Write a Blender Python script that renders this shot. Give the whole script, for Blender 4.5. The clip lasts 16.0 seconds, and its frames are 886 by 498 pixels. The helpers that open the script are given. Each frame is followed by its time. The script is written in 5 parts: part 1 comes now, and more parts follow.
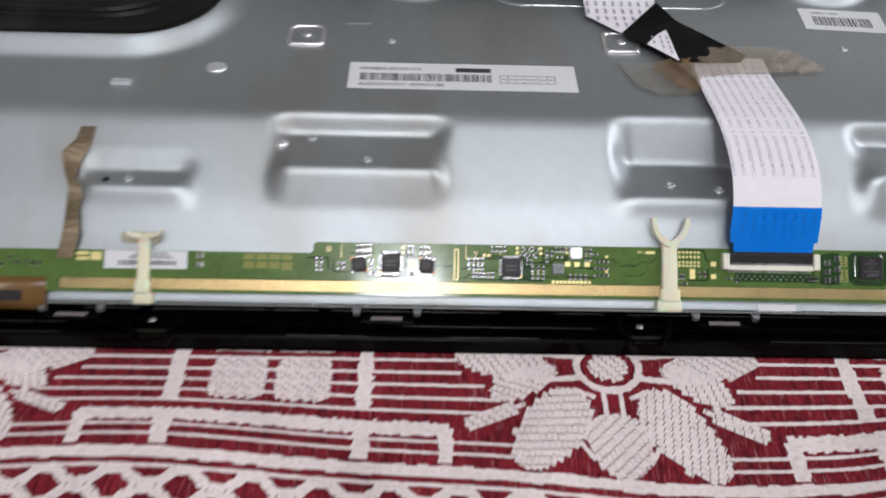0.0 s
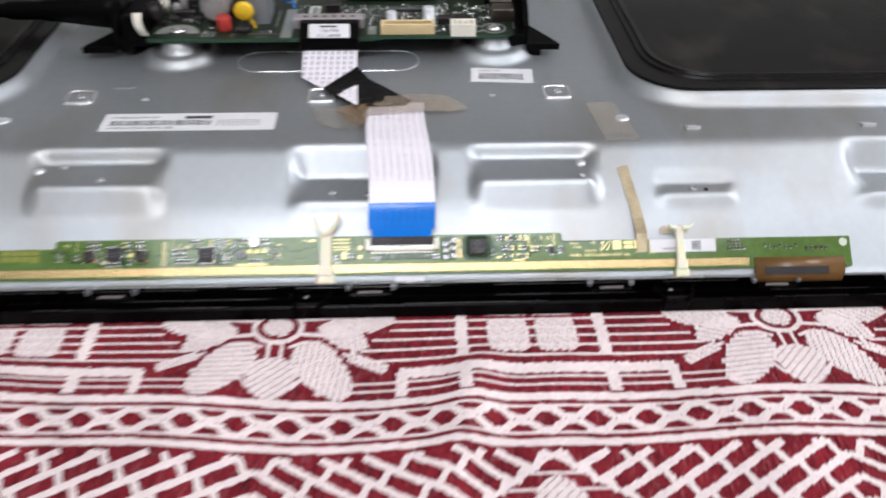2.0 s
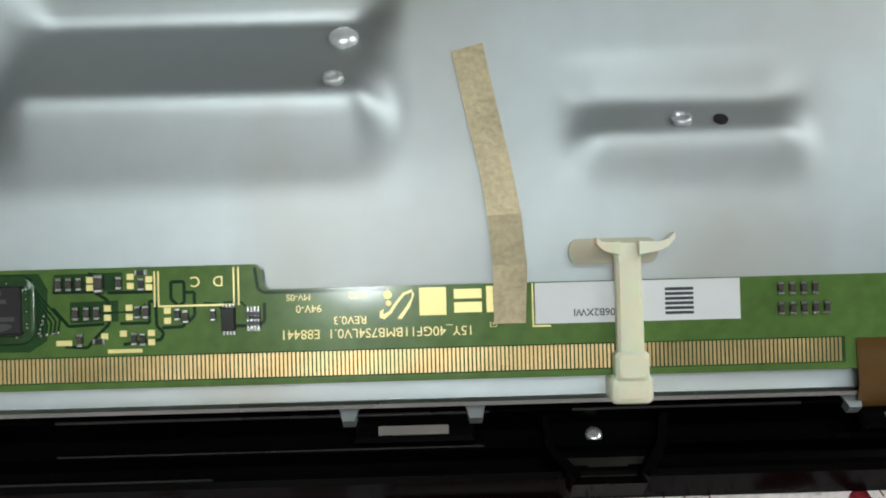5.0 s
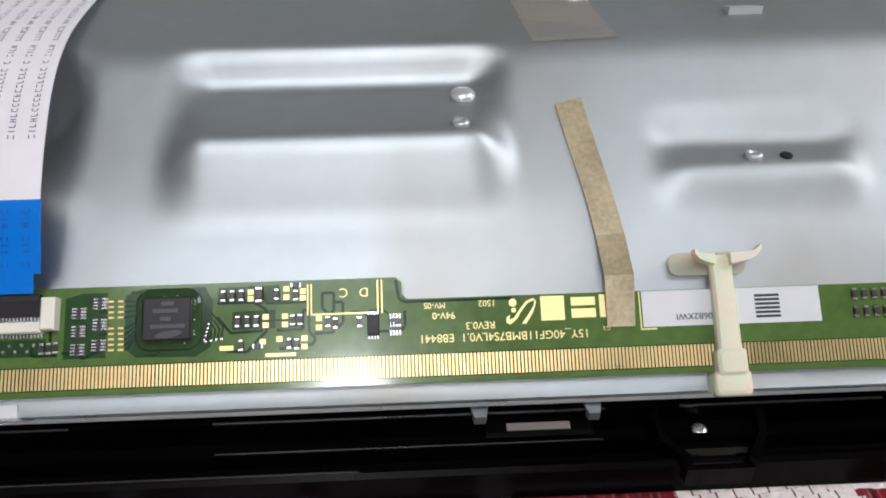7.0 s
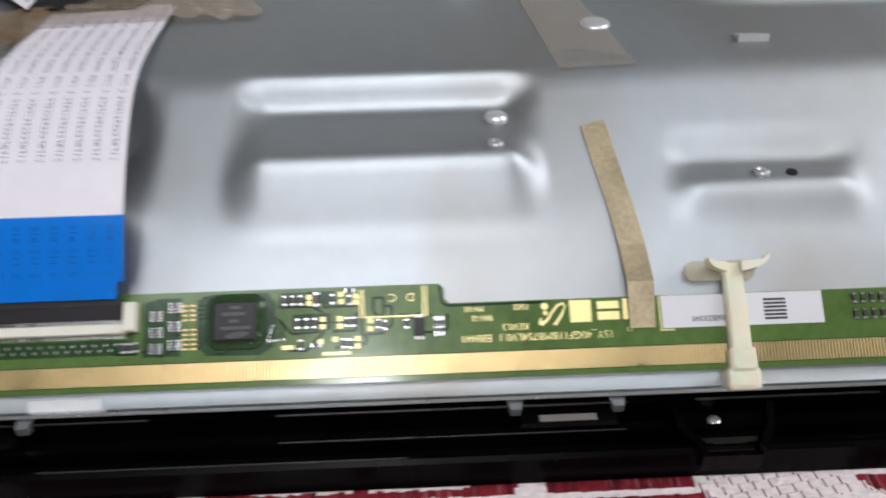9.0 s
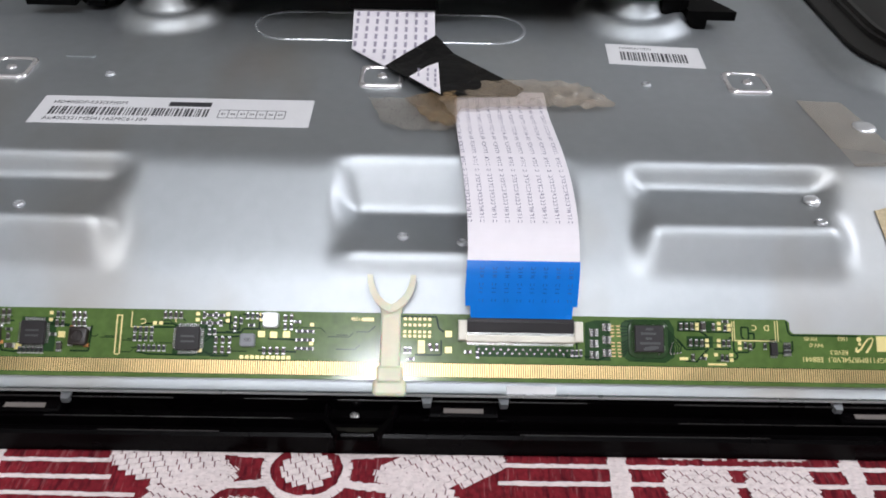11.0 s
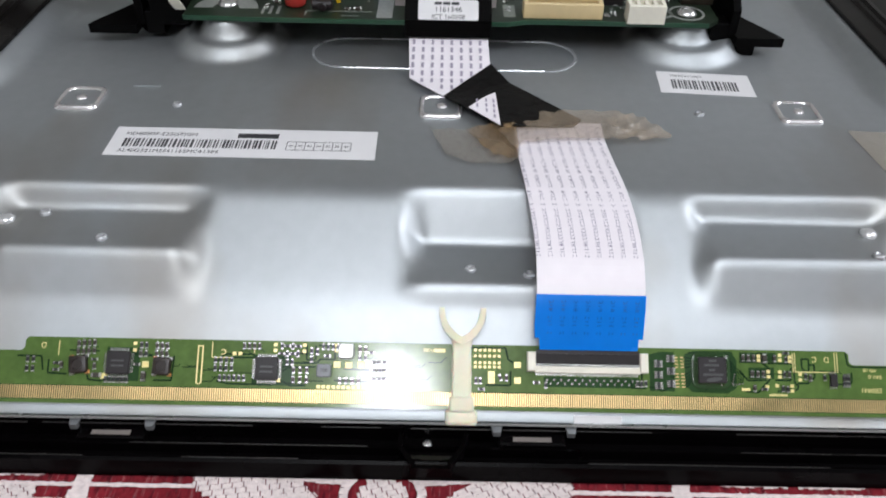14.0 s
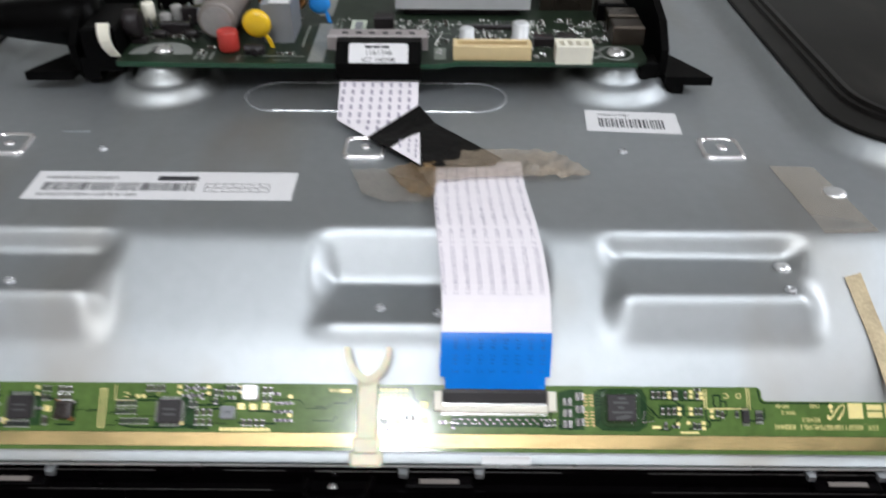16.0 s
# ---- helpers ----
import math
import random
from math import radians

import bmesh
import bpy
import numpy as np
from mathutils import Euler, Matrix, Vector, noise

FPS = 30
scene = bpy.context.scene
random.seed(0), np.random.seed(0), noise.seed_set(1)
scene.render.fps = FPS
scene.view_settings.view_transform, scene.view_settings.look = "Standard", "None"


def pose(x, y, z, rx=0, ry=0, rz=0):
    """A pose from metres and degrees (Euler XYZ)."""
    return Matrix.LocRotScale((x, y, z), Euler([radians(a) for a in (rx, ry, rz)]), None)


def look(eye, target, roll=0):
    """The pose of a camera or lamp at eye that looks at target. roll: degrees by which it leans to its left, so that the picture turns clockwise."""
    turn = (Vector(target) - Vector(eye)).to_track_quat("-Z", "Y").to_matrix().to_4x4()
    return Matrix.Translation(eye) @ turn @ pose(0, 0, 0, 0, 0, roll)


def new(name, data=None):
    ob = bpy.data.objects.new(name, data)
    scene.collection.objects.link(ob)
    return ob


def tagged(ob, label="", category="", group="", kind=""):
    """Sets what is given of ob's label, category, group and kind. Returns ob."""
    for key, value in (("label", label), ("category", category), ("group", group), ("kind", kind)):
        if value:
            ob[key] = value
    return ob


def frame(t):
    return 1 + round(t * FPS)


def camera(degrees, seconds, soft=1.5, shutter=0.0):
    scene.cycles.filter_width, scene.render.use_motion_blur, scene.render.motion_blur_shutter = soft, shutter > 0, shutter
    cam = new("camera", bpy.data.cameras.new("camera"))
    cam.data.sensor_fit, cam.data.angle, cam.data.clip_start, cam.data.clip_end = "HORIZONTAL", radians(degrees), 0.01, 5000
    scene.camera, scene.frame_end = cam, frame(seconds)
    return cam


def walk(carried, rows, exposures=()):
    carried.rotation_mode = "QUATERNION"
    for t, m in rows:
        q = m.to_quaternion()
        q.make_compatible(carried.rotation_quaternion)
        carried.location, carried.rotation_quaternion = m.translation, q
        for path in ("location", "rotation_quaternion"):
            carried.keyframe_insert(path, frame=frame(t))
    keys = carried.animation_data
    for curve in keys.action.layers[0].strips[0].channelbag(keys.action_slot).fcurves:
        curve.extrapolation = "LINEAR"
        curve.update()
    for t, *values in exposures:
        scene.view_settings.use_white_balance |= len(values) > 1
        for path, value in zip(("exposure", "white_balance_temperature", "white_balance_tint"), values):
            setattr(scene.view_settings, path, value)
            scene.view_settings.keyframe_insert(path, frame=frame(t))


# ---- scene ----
cam = camera(58.2, 16.0, soft=1.8, shutter=0.6)
PATH = [
    (0, (-0.10168, -0.16318, 0.19337), (-0.09789, -0.02454, 0.04927), 2.07),
    (0.5, (-0.10119, -0.19749, 0.20699), (-0.10735, -0.05584, 0.06594), 1.08),
    (1, (-0.05738, -0.23799, 0.21892), (-0.06314, -0.08838, 0.08632), 0.51),
    (1.5, (-0.02720, -0.27144, 0.22670), (-0.02508, -0.11692, 0.09974), 0.67),
    (2, (0.00442, -0.24953, 0.21895), (0.01184, -0.09377, 0.09372), 0.69),
    (2.5, (0.03973, -0.17320, 0.18061), (0.04540, -0.02070, 0.05134), -0.28),
    (3, (0.06407, -0.09784, 0.13993), (0.06763, 0.03286, -0.01142), -0.92),
    (3.5, (0.08738, -0.06639, 0.11147), (0.08176, 0.05434, -0.04788), -4.14),
    (3.7, (0.08954, -0.06202, 0.10336), (0.08526, 0.06044, -0.05471), -3.39),
    (5.8, (0.08335, -0.07515, 0.10512), (0.08693, 0.07079, -0.03160), -0.81),
    (6, (0.08229, -0.08048, 0.10643), (0.08549, 0.07151, -0.02352), -1.14),
    (6.5, (0.07168, -0.08838, 0.10177), (0.07702, 0.06779, -0.02306), -0.65),
    (7, (0.06593, -0.08832, 0.10113), (0.07309, 0.06794, -0.02351), -0.23),
    (7.5, (0.06682, -0.08808, 0.10173), (0.07360, 0.06842, -0.02261), -0.33),
    (8, (0.06616, -0.08911, 0.10268), (0.07318, 0.06700, -0.02214), -0.29),
    (8.5, (0.06604, -0.09070, 0.10477), (0.07274, 0.06550, -0.01996), -0.37),
    (9, (0.06056, -0.09787, 0.10976), (0.06569, 0.05929, -0.01382), -0.84),
    (9.5, (0.02131, -0.11261, 0.12948), (0.02848, 0.04239, 0.00329), 0.81),
    (10, (-0.01400, -0.12545, 0.14373), (-0.01090, 0.02904, 0.01676), 1.48),
    (10.2, (-0.01950, -0.12740, 0.14652), (-0.01555, 0.02727, 0.01979), 2.02),
    (12.3, (-0.02396, -0.14151, 0.15857), (-0.02113, 0.01417, 0.03304), 1.59),
    (12.5, (-0.03202, -0.14024, 0.15711), (-0.02906, 0.01518, 0.03127), 1.77),
    (13, (-0.04502, -0.13842, 0.15716), (-0.04338, 0.01669, 0.03092), 1.85),
    (13.5, (-0.03982, -0.13631, 0.16126), (-0.03846, 0.01849, 0.03462), 1.70),
    (14, (-0.03671, -0.13313, 0.16508), (-0.03519, 0.02129, 0.03799), 1.49),
    (14.5, (-0.03451, -0.13196, 0.17346), (-0.03256, 0.02388, 0.04812), 1.35),
    (15, (-0.03362, -0.13478, 0.17787), (-0.03166, 0.02413, 0.05645), 1.20),
    (15.5, (-0.03036, -0.13707, 0.17768), (-0.02858, 0.02358, 0.05856), 0.98),
    (16, (-0.01267, -0.13343, 0.16361), (-0.01252, 0.02795, 0.04546), 0.48),
]
EXPOSURES = [(0.0, -0.42, 6480, 13), (0.5, -0.38, 6520, 15), (1.0, -0.2, 6520, 17), (1.5, -0.12, 6520, 18), (2.0, 0.0, 6450, 15), (2.5, -0.12, 6480, 11), (3.0, -0.3, 6500, 4), (3.5, -0.3, 6520, -6), (4.2, -0.4, 6500, -5), (5.6, -0.66, 6450, 4),
             (6.0, -0.62, 6450, 6), (6.5, -0.38, 6430, 11), (8.5, -0.37, 6430, 13), (9.0, -0.42, 6430, 13), (9.5, -0.46, 6440, 14), (10.0, -0.3, 6430, 14), (12.5, -0.24, 6420, 13), (14.0, -0.22, 6410, 12), (15.0, -0.22, 6420, 12), (16.0, -0.12, 6430, 11)]
walk(cam, [(t, look(eye, target, roll)) for t, eye, target, roll in PATH], EXPOSURES)

# ---- light and exposure ----
world = bpy.data.worlds.new("room_air")
world.use_nodes = True
world.node_tree.nodes["Background"].inputs[0].default_value = (0.75, 0.85, 1.0, 1)
world.node_tree.nodes["Background"].inputs[1].default_value = 0.02
scene.world = world


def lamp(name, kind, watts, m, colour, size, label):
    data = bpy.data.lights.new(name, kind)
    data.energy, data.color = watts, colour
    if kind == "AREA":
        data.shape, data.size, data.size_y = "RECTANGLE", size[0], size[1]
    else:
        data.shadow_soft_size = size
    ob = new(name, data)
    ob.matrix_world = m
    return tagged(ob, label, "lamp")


# unseen point light, added as a stand-in for the torch beside the camera
lamp("ceiling_globe", "POINT", 63.0, pose(-0.2, -1.95, 2.37), (0.925, 0.95, 1.0), 0.16, "added unseen light standing in for the torch beside the camera")
# added broad light from above; brightens the upper slopes evenly
lamp("ceiling_tube_light", "AREA", 34.0, look((0.1, -1.1, 2.5), (0, 0, 0)), (0.9, 0.955, 1.0), (2.2, 0.6), "added unseen broad cool light from above, brightens the slopes")
# unseen source at the right; bright right-hand ends imply it, its form assumed
lamp("wall_tube_light", "AREA", 24.0, look((1.7, 0.08, 1.28), (0, 0, 0.05)), (0.92, 0.95, 1.0), (0.8, 0.8), "unseen cool light from the right, its form assumed")

# ---- materials ----


def material(name, base, rough=0.5, metal=0.0, spread=0.12, grain=120.0, coarse=14.0, bump=0.0, spec=0.5, coat=0.0, alpha=1.0, trans=0.0, rough_spread=0.08):
    """A principled material with variation at two scales, sizes in waves per metre."""
    m = bpy.data.materials.new(name)
    m.use_nodes = True
    nt = m.node_tree
    b = nt.nodes["Principled BSDF"]
    b.inputs["Metallic"].default_value = metal
    b.inputs["Specular IOR Level"].default_value = spec
    b.inputs["Coat Weight"].default_value = coat
    b.inputs["Coat Roughness"].default_value = 0.12
    b.inputs["Alpha"].default_value = alpha
    b.inputs["Transmission Weight"].default_value = trans
    tc = nt.nodes.new("ShaderNodeTexCoord")
    fine = nt.nodes.new("ShaderNodeTexNoise")
    wide = nt.nodes.new("ShaderNodeTexNoise")
    fine.inputs["Scale"].default_value, wide.inputs["Scale"].default_value = grain, coarse
    fine.inputs["Detail"].default_value, wide.inputs["Detail"].default_value = 4, 3
    nt.links.new(tc.outputs["Object"], fine.inputs["Vector"])
    nt.links.new(tc.outputs["Object"], wide.inputs["Vector"])
    add = nt.nodes.new("ShaderNodeMath")
    add.operation = "ADD"
    nt.links.new(fine.outputs["Fac"], add.inputs[0])
    nt.links.new(wide.outputs["Fac"], add.inputs[1])
    ramp = nt.nodes.new("ShaderNodeMapRange")
    ramp.inputs["From Min"].default_value, ramp.inputs["From Max"].default_value = 0.6, 1.4
    ramp.inputs["To Min"].default_value, ramp.inputs["To Max"].default_value = 1 - spread, 1 + spread
    nt.links.new(add.outputs[0], ramp.inputs["Value"])
    mix = nt.nodes.new("ShaderNodeVectorMath")
    mix.operation = "SCALE"
    mix.inputs[0].default_value = base
    nt.links.new(ramp.outputs[0], mix.inputs["Scale"])
    nt.links.new(mix.outputs[0], b.inputs["Base Color"])
    rr = nt.nodes.new("ShaderNodeMapRange")
    rr.inputs["From Min"].default_value, rr.inputs["From Max"].default_value = 0.3, 0.7
    rr.inputs["To Min"].default_value, rr.inputs["To Max"].default_value = max(0.02, rough - rough_spread), rough + rough_spread
    nt.links.new(wide.outputs["Fac"], rr.inputs["Value"])
    nt.links.new(rr.outputs[0], b.inputs["Roughness"])
    if bump:
        bp = nt.nodes.new("ShaderNodeBump")
        bp.inputs["Strength"].default_value, bp.inputs["Distance"].default_value = 1.0, bump
        nt.links.new(fine.outputs["Fac"], bp.inputs["Height"])
        nt.links.new(bp.outputs[0], b.inputs["Normal"])
    return m


STEEL = material("galvanised_steel", (0.46, 0.485, 0.5), 0.515, 0.93, 0.05, 260, 9, 0.00001, rough_spread=0.06)
EDGE = material("bright_steel", (0.7, 0.71, 0.72), 0.25, 1.0, 0.05, 300, 30)
CHROME = material("polished_steel", (0.72, 0.71, 0.7), 0.25, 0.85, 0.04, 300, 30)
BOARD_GREEN = material("green_solder_mask", (0.095, 0.165, 0.042), 0.105, 0.0, 0.22, 500, 60, 0.0, 0.4, 0.0, rough_spread=0.03)
TRACE = material("covered_copper_trace", (0.012, 0.036, 0.014), 0.12, 0.0, 0.1, 500, 60, 0.0, 0.3)
DARK_GREEN = material("bare_laminate_green", (0.026, 0.066, 0.022), 0.13, 0.0, 0.15, 500, 60, 0.0, 0.3)
VARNISH = material("dark_green_varnish", (0.026, 0.062, 0.02), 0.12, 0.0, 0.2, 700, 80, 0.0, 0.6)
MAIN_GREEN = material("dark_green_laminate", (0.012, 0.021, 0.012), 0.38, 0.0, 0.35, 400, 60, 0.0, 0.3, 0.0)
GOLD = material("gold_plated_copper", (0.66, 0.47, 0.23), 0.35, 1.0, 0.12, 600, 80)
PADGOLD = material("pale_gold_print", (0.8, 0.68, 0.3), 0.4, 0.55, 0.08, 600, 80)
TIN = material("tinned_solder", (0.52, 0.52, 0.5), 0.26, 1.0, 0.1, 900, 100)
CHIP = material("black_epoxy", (0.014, 0.0105, 0.0115), 0.45, 0.0, 0.15, 900, 90, 0.00001, 0.35)
CERAMIC = material("brown_ceramic", (0.045, 0.034, 0.026), 0.4, 0.0, 0.3, 900, 90)
COIL_BROWN = material("brown_black_ferrite", (0.022, 0.014, 0.011), 0.4, 0.0, 0.5, 700, 160, 0.00002, 0.4)
DARKRES = material("black_glaze", (0.02, 0.02, 0.022), 0.3, 0.0, 0.1, 900, 90)
PLASTIC = material("black_plastic", (0.0013, 0.001, 0.0012), 0.27, 0.0, 0.3, 420, 40, 0.0, 0.06)
MATT_BLACK = material("matt_black_plastic", (0.0022, 0.002, 0.002), 0.4, 0.0, 0.3, 300, 30, 0.00003, 0.04)
BLACK_SHEET = material("dusty_black_sheet", (0.007, 0.006, 0.0055), 0.34, 0.0, 0.3, 90, 12, 0.00002, 0.14)
NYLON_FILM = material("thin_nylon_film", (0.66, 0.6, 0.44), 0.4, 0.0, 0.07, 300, 60, 0.0, 0.5, 0.0, 0.5)
NYLON = material("yellowed_nylon", (0.8, 0.76, 0.58), 0.34, 0.0, 0.07, 300, 60, 0.0, 0.5)
IVORY = material("ivory_plastic", (0.82, 0.78, 0.66), 0.4, 0.0, 0.06, 300, 60)
CREAM_CONN = material("cream_plastic", (0.72, 0.56, 0.3), 0.4, 0.0, 0.06, 300, 60)
PAPER = material("white_label", (0.73, 0.72, 0.73), 0.45, 0.0, 0.03, 300, 40, 0.0, 0.4)
INK = material("black_print", (0.03, 0.03, 0.035), 0.5, 0.0, 0.1, 900, 90)
FILM = material("white_cable_film", (0.88, 0.83, 0.87), 0.38, 0.0, 0.03, 300, 40)
GREYINK = material("grey_print", (0.17, 0.14, 0.23), 0.5, 0.0, 0.1, 900, 90)
PALEINK = material("pale_grey_print", (0.36, 0.32, 0.4), 0.5, 0.0, 0.1, 900, 90)
BLUE = material("blue_stiffener", (0.0, 0.19, 0.72), 0.24, 0.0, 0.06, 300, 50, 0.0, 0.25)
BLUEINK = material("dark_blue_print", (0.001, 0.055, 0.3), 0.3, 0.0, 0.06, 300, 50)
TAPE_BROWN = material("brown_conductive_tape", (0.45, 0.365, 0.23), 0.4, 0.4, 0.3, 1400, 160, 0.00006)
TAPE_CLEAR = material("yellowed_clear_tape", (0.52, 0.41, 0.3), 0.16, 0.0, 0.45, 160, 70, 0.0003, 0.9, 0.0, 0.36)
# darker copy of the brown tape: shade put into its colour
TAPE_SHADED = material("tarnished_conductive_tape", (0.2, 0.145, 0.085), 0.42, 0.3, 0.4, 900, 120, 0.00006)
MASKED = material("masked_copper_pad", (0.24, 0.25, 0.055), 0.2, 0.0, 0.12, 500, 60, 0.0, 0.3)
TAPE_AMBER = material("amber_tape", (0.42, 0.27, 0.13), 0.2, 0.0, 0.35, 160, 70, 0.0002, 0.7, 0.0, 0.42)
CLEAR = material("clear_film", (0.44, 0.39, 0.33), 0.16, 0.0, 0.2, 120, 40, 0.0, 0.7, 0.0, 0.3)
BLACK_TAPE = material("black_cloth_tape", (0.004, 0.0035, 0.0035), 0.26, 0.0, 0.2, 110, 60, 0.0005, 0.12)
COF = material("amber_film", (0.16, 0.08, 0.022), 0.3, 0.0, 0.15, 300, 40, 0.0, 0.5)
RED = material("red_sleeve", (0.45, 0.04, 0.03), 0.35, 0.0, 0.06, 300, 40)
YELLOW = material("yellow_lacquer", (0.8, 0.5, 0.02), 0.25, 0.0, 0.06, 300, 40)
LIME = material("lime_tape", (0.6, 0.75, 0.04), 0.35, 0.0, 0.06, 300, 40)
SKY = material("blue_lacquer", (0.02, 0.25, 0.7), 0.25, 0.0, 0.06, 300, 40)
GREYBOX = material("grey_plastic", (0.21, 0.22, 0.235), 0.42, 0.0, 0.08, 300, 40)
GREYSLEEVE = material("taupe_sleeve", (0.2, 0.175, 0.16), 0.38, 0.0, 0.08, 300, 40)
COPPER = material("copper_winding", (0.6, 0.27, 0.1), 0.35, 0.9, 0.2, 900, 60)
ALU = material("aluminium", (0.85, 0.86, 0.88), 0.38, 0.6, 0.05, 300, 40)
BROWNMETAL = material("bronze_shield", (0.05, 0.039, 0.03), 0.3, 0.7, 0.15, 300, 40)
SILK = material("white_silk_print", (0.55, 0.6, 0.5), 0.5, 0.0, 0.05, 300, 40)
MAROON = material("maroon_cotton", (0.215, 0.018, 0.026), 0.9, 0.0, 0.45, 700, 40, 0.0006, 0.1)
CREAM = material("cream_cotton", (0.85, 0.735, 0.715), 0.9, 0.0, 0.16, 900, 40, 0.0006, 0.1)


def streaks(m, other, sx, sy, lo, hi, amount):
    """Lays streaks of another colour into a material, in waves per metre along x and y."""
    nt = m.node_tree
    b = nt.nodes["Principled BSDF"]
    had = b.inputs["Base Color"].links[0].from_socket
    tc = nt.nodes.new("ShaderNodeTexCoord")
    mp = nt.nodes.new("ShaderNodeMapping")
    mp.inputs["Scale"].default_value = (sx, sy, sx)
    no = nt.nodes.new("ShaderNodeTexNoise")
    no.inputs["Scale"].default_value, no.inputs["Detail"].default_value = 1.0, 3
    nt.links.new(tc.outputs["Object"], mp.inputs["Vector"])
    nt.links.new(mp.outputs[0], no.inputs["Vector"])
    mr = nt.nodes.new("ShaderNodeMapRange")
    mr.inputs["From Min"].default_value, mr.inputs["From Max"].default_value, mr.inputs["To Max"].default_value = lo, hi, amount
    nt.links.new(no.outputs["Fac"], mr.inputs["Value"])
    mx = nt.nodes.new("ShaderNodeMix")
    mx.data_type = "RGBA"
    for socket in mx.inputs:
        if socket.name == "A" and socket.type == "RGBA":
            nt.links.new(had, socket)
        if socket.name == "B" and socket.type == "RGBA":
            socket.default_value = (*other, 1)
    nt.links.new(mr.outputs[0], mx.inputs["Factor"])
    nt.links.new([o for o in mx.outputs if o.type == "RGBA"][0], b.inputs["Base Color"])


streaks(MAROON, (0.6, 0.36, 0.36), 1500, 160, 0.58, 0.78, 0.45)
streaks(MAROON, (0.06, 0.008, 0.012), 120, 90, 0.5, 0.8, 0.5)
streaks(MAROON, (0.05, 0.005, 0.01), 900, 150, 0.5, 0.68, 0.75)
streaks(CREAM, (0.45, 0.33, 0.32), 500, 1600, 0.52, 0.75, 0.5)
# brown smudges on the steel, and brownish reflections put into its colour
streaks(STEEL, (0.37, 0.34, 0.3), 26, 9, 0.5, 0.75, 0.7)
streaks(BLACK_SHEET, (0.06, 0.052, 0.045), 40, 22, 0.55, 0.8, 0.5)
BRIGHT = material("bright_pressed_steel", (0.85, 0.85, 0.86), 0.3, 0.7, 0.03, 300, 40)
SOFT_STEEL = material("satin_steel", (0.68, 0.69, 0.71), 0.28, 0.7, 0.04, 300, 40)
POCKET = material("brown_dust_in_pocket", (0.009, 0.008, 0.005), 0.4, 0.0, 0.5, 500, 90)
GLINT_DUST = material("dusty_dark_plastic", (0.017, 0.015, 0.014), 0.3, 0.0, 0.3, 500, 60)
MARK = material("chip_marking", (0.045, 0.043, 0.045), 0.45, 0.0, 0.1, 500, 60)
for m in (NYLON, NYLON_FILM):
    m.node_tree.nodes["Principled BSDF"].inputs["Subsurface Weight"].default_value = 0.5
    m.node_tree.nodes["Principled BSDF"].inputs["Subsurface Scale"].default_value = 0.0015
PLASTER = material("painted_plaster", (0.5, 0.5, 0.475), 0.85, 0.0, 0.05, 40, 3, 0.0005)

# ---- building helpers; all lengths inside meshes in millimetres ----
MM = 0.001


def box(bm, x0, x1, y0, y1, z0, z1, chamfer=0.0):
    """A box, its upper edges drawn in by the chamfer."""
    if chamfer:
        c = chamfer
        rings = [[(x0, y0, z0), (x1, y0, z0), (x1, y1, z0), (x0, y1, z0)],
                 [(x0, y0, z1 - c), (x1, y0, z1 - c), (x1, y1, z1 - c), (x0, y1, z1 - c)],
                 [(x0 + c, y0 + c, z1), (x1 - c, y0 + c, z1), (x1 - c, y1 - c, z1), (x0 + c, y1 - c, z1)]]
    else:
        rings = [[(x0, y0, z0), (x1, y0, z0), (x1, y1, z0), (x0, y1, z0)], [(x0, y0, z1), (x1, y0, z1), (x1, y1, z1), (x0, y1, z1)]]
    loft(bm, rings)


def loft(bm, rings, caps=True):
    rows = [[bm.verts.new(p) for p in r] for r in rings]
    n = len(rows[0])
    for a, b in zip(rows, rows[1:]):
        for i in range(n):
            bm.faces.new((a[i], a[(i + 1) % n], b[(i + 1) % n], b[i]))
    if caps:
        bm.faces.new(rows[0][::-1])
        bm.faces.new(rows[-1])


def lathe(bm, x, y, profile, n=24, axis="z"):
    """A turned body from (radius, height) pairs, from below upwards."""
    rings = []
    for r, h in profile:
        ring = []
        for i in range(n):
            a = math.tau * i / n
            u, v = r * math.cos(a), r * math.sin(a)
            ring.append((x + u, y + v, h) if axis == "z" else ((h, x + u, y + v) if axis == "x" else (x + u, h, y - v)))
        rings.append(ring)
    loft(bm, rings)


def annulus(bm, cx, cy, r0, r1, z0, z1, a0=0.0, a1=math.tau, n=32):
    """A flat ring, or an arc of one, as one body."""
    rows = []
    for i in range(n + 1):
        a = a0 + (a1 - a0) * i / n
        rows.append([(cx + r * math.cos(a), cy + r * math.sin(a), z) for r, z in ((r0, z0), (r1, z0), (r1, z1), (r0, z1))])
    loft(bm, rows)


def prism(bm, outline, z0, z1):
    loft(bm, [[(x, y, z0) for x, y in outline], [(x, y, z1) for x, y in outline]])


def rounded(x0, x1, y0, y1, r, n=5):
    out = []
    for cx, cy, a0 in ((x1 - r, y1 - r, 0), (x0 + r, y1 - r, 90), (x0 + r, y0 + r, 180), (x1 - r, y0 + r, 270)):
        for i in range(n + 1):
            a = radians(a0 + 90 * i / n)
            out.append((cx + r * math.cos(a), cy + r * math.sin(a)))
    return out


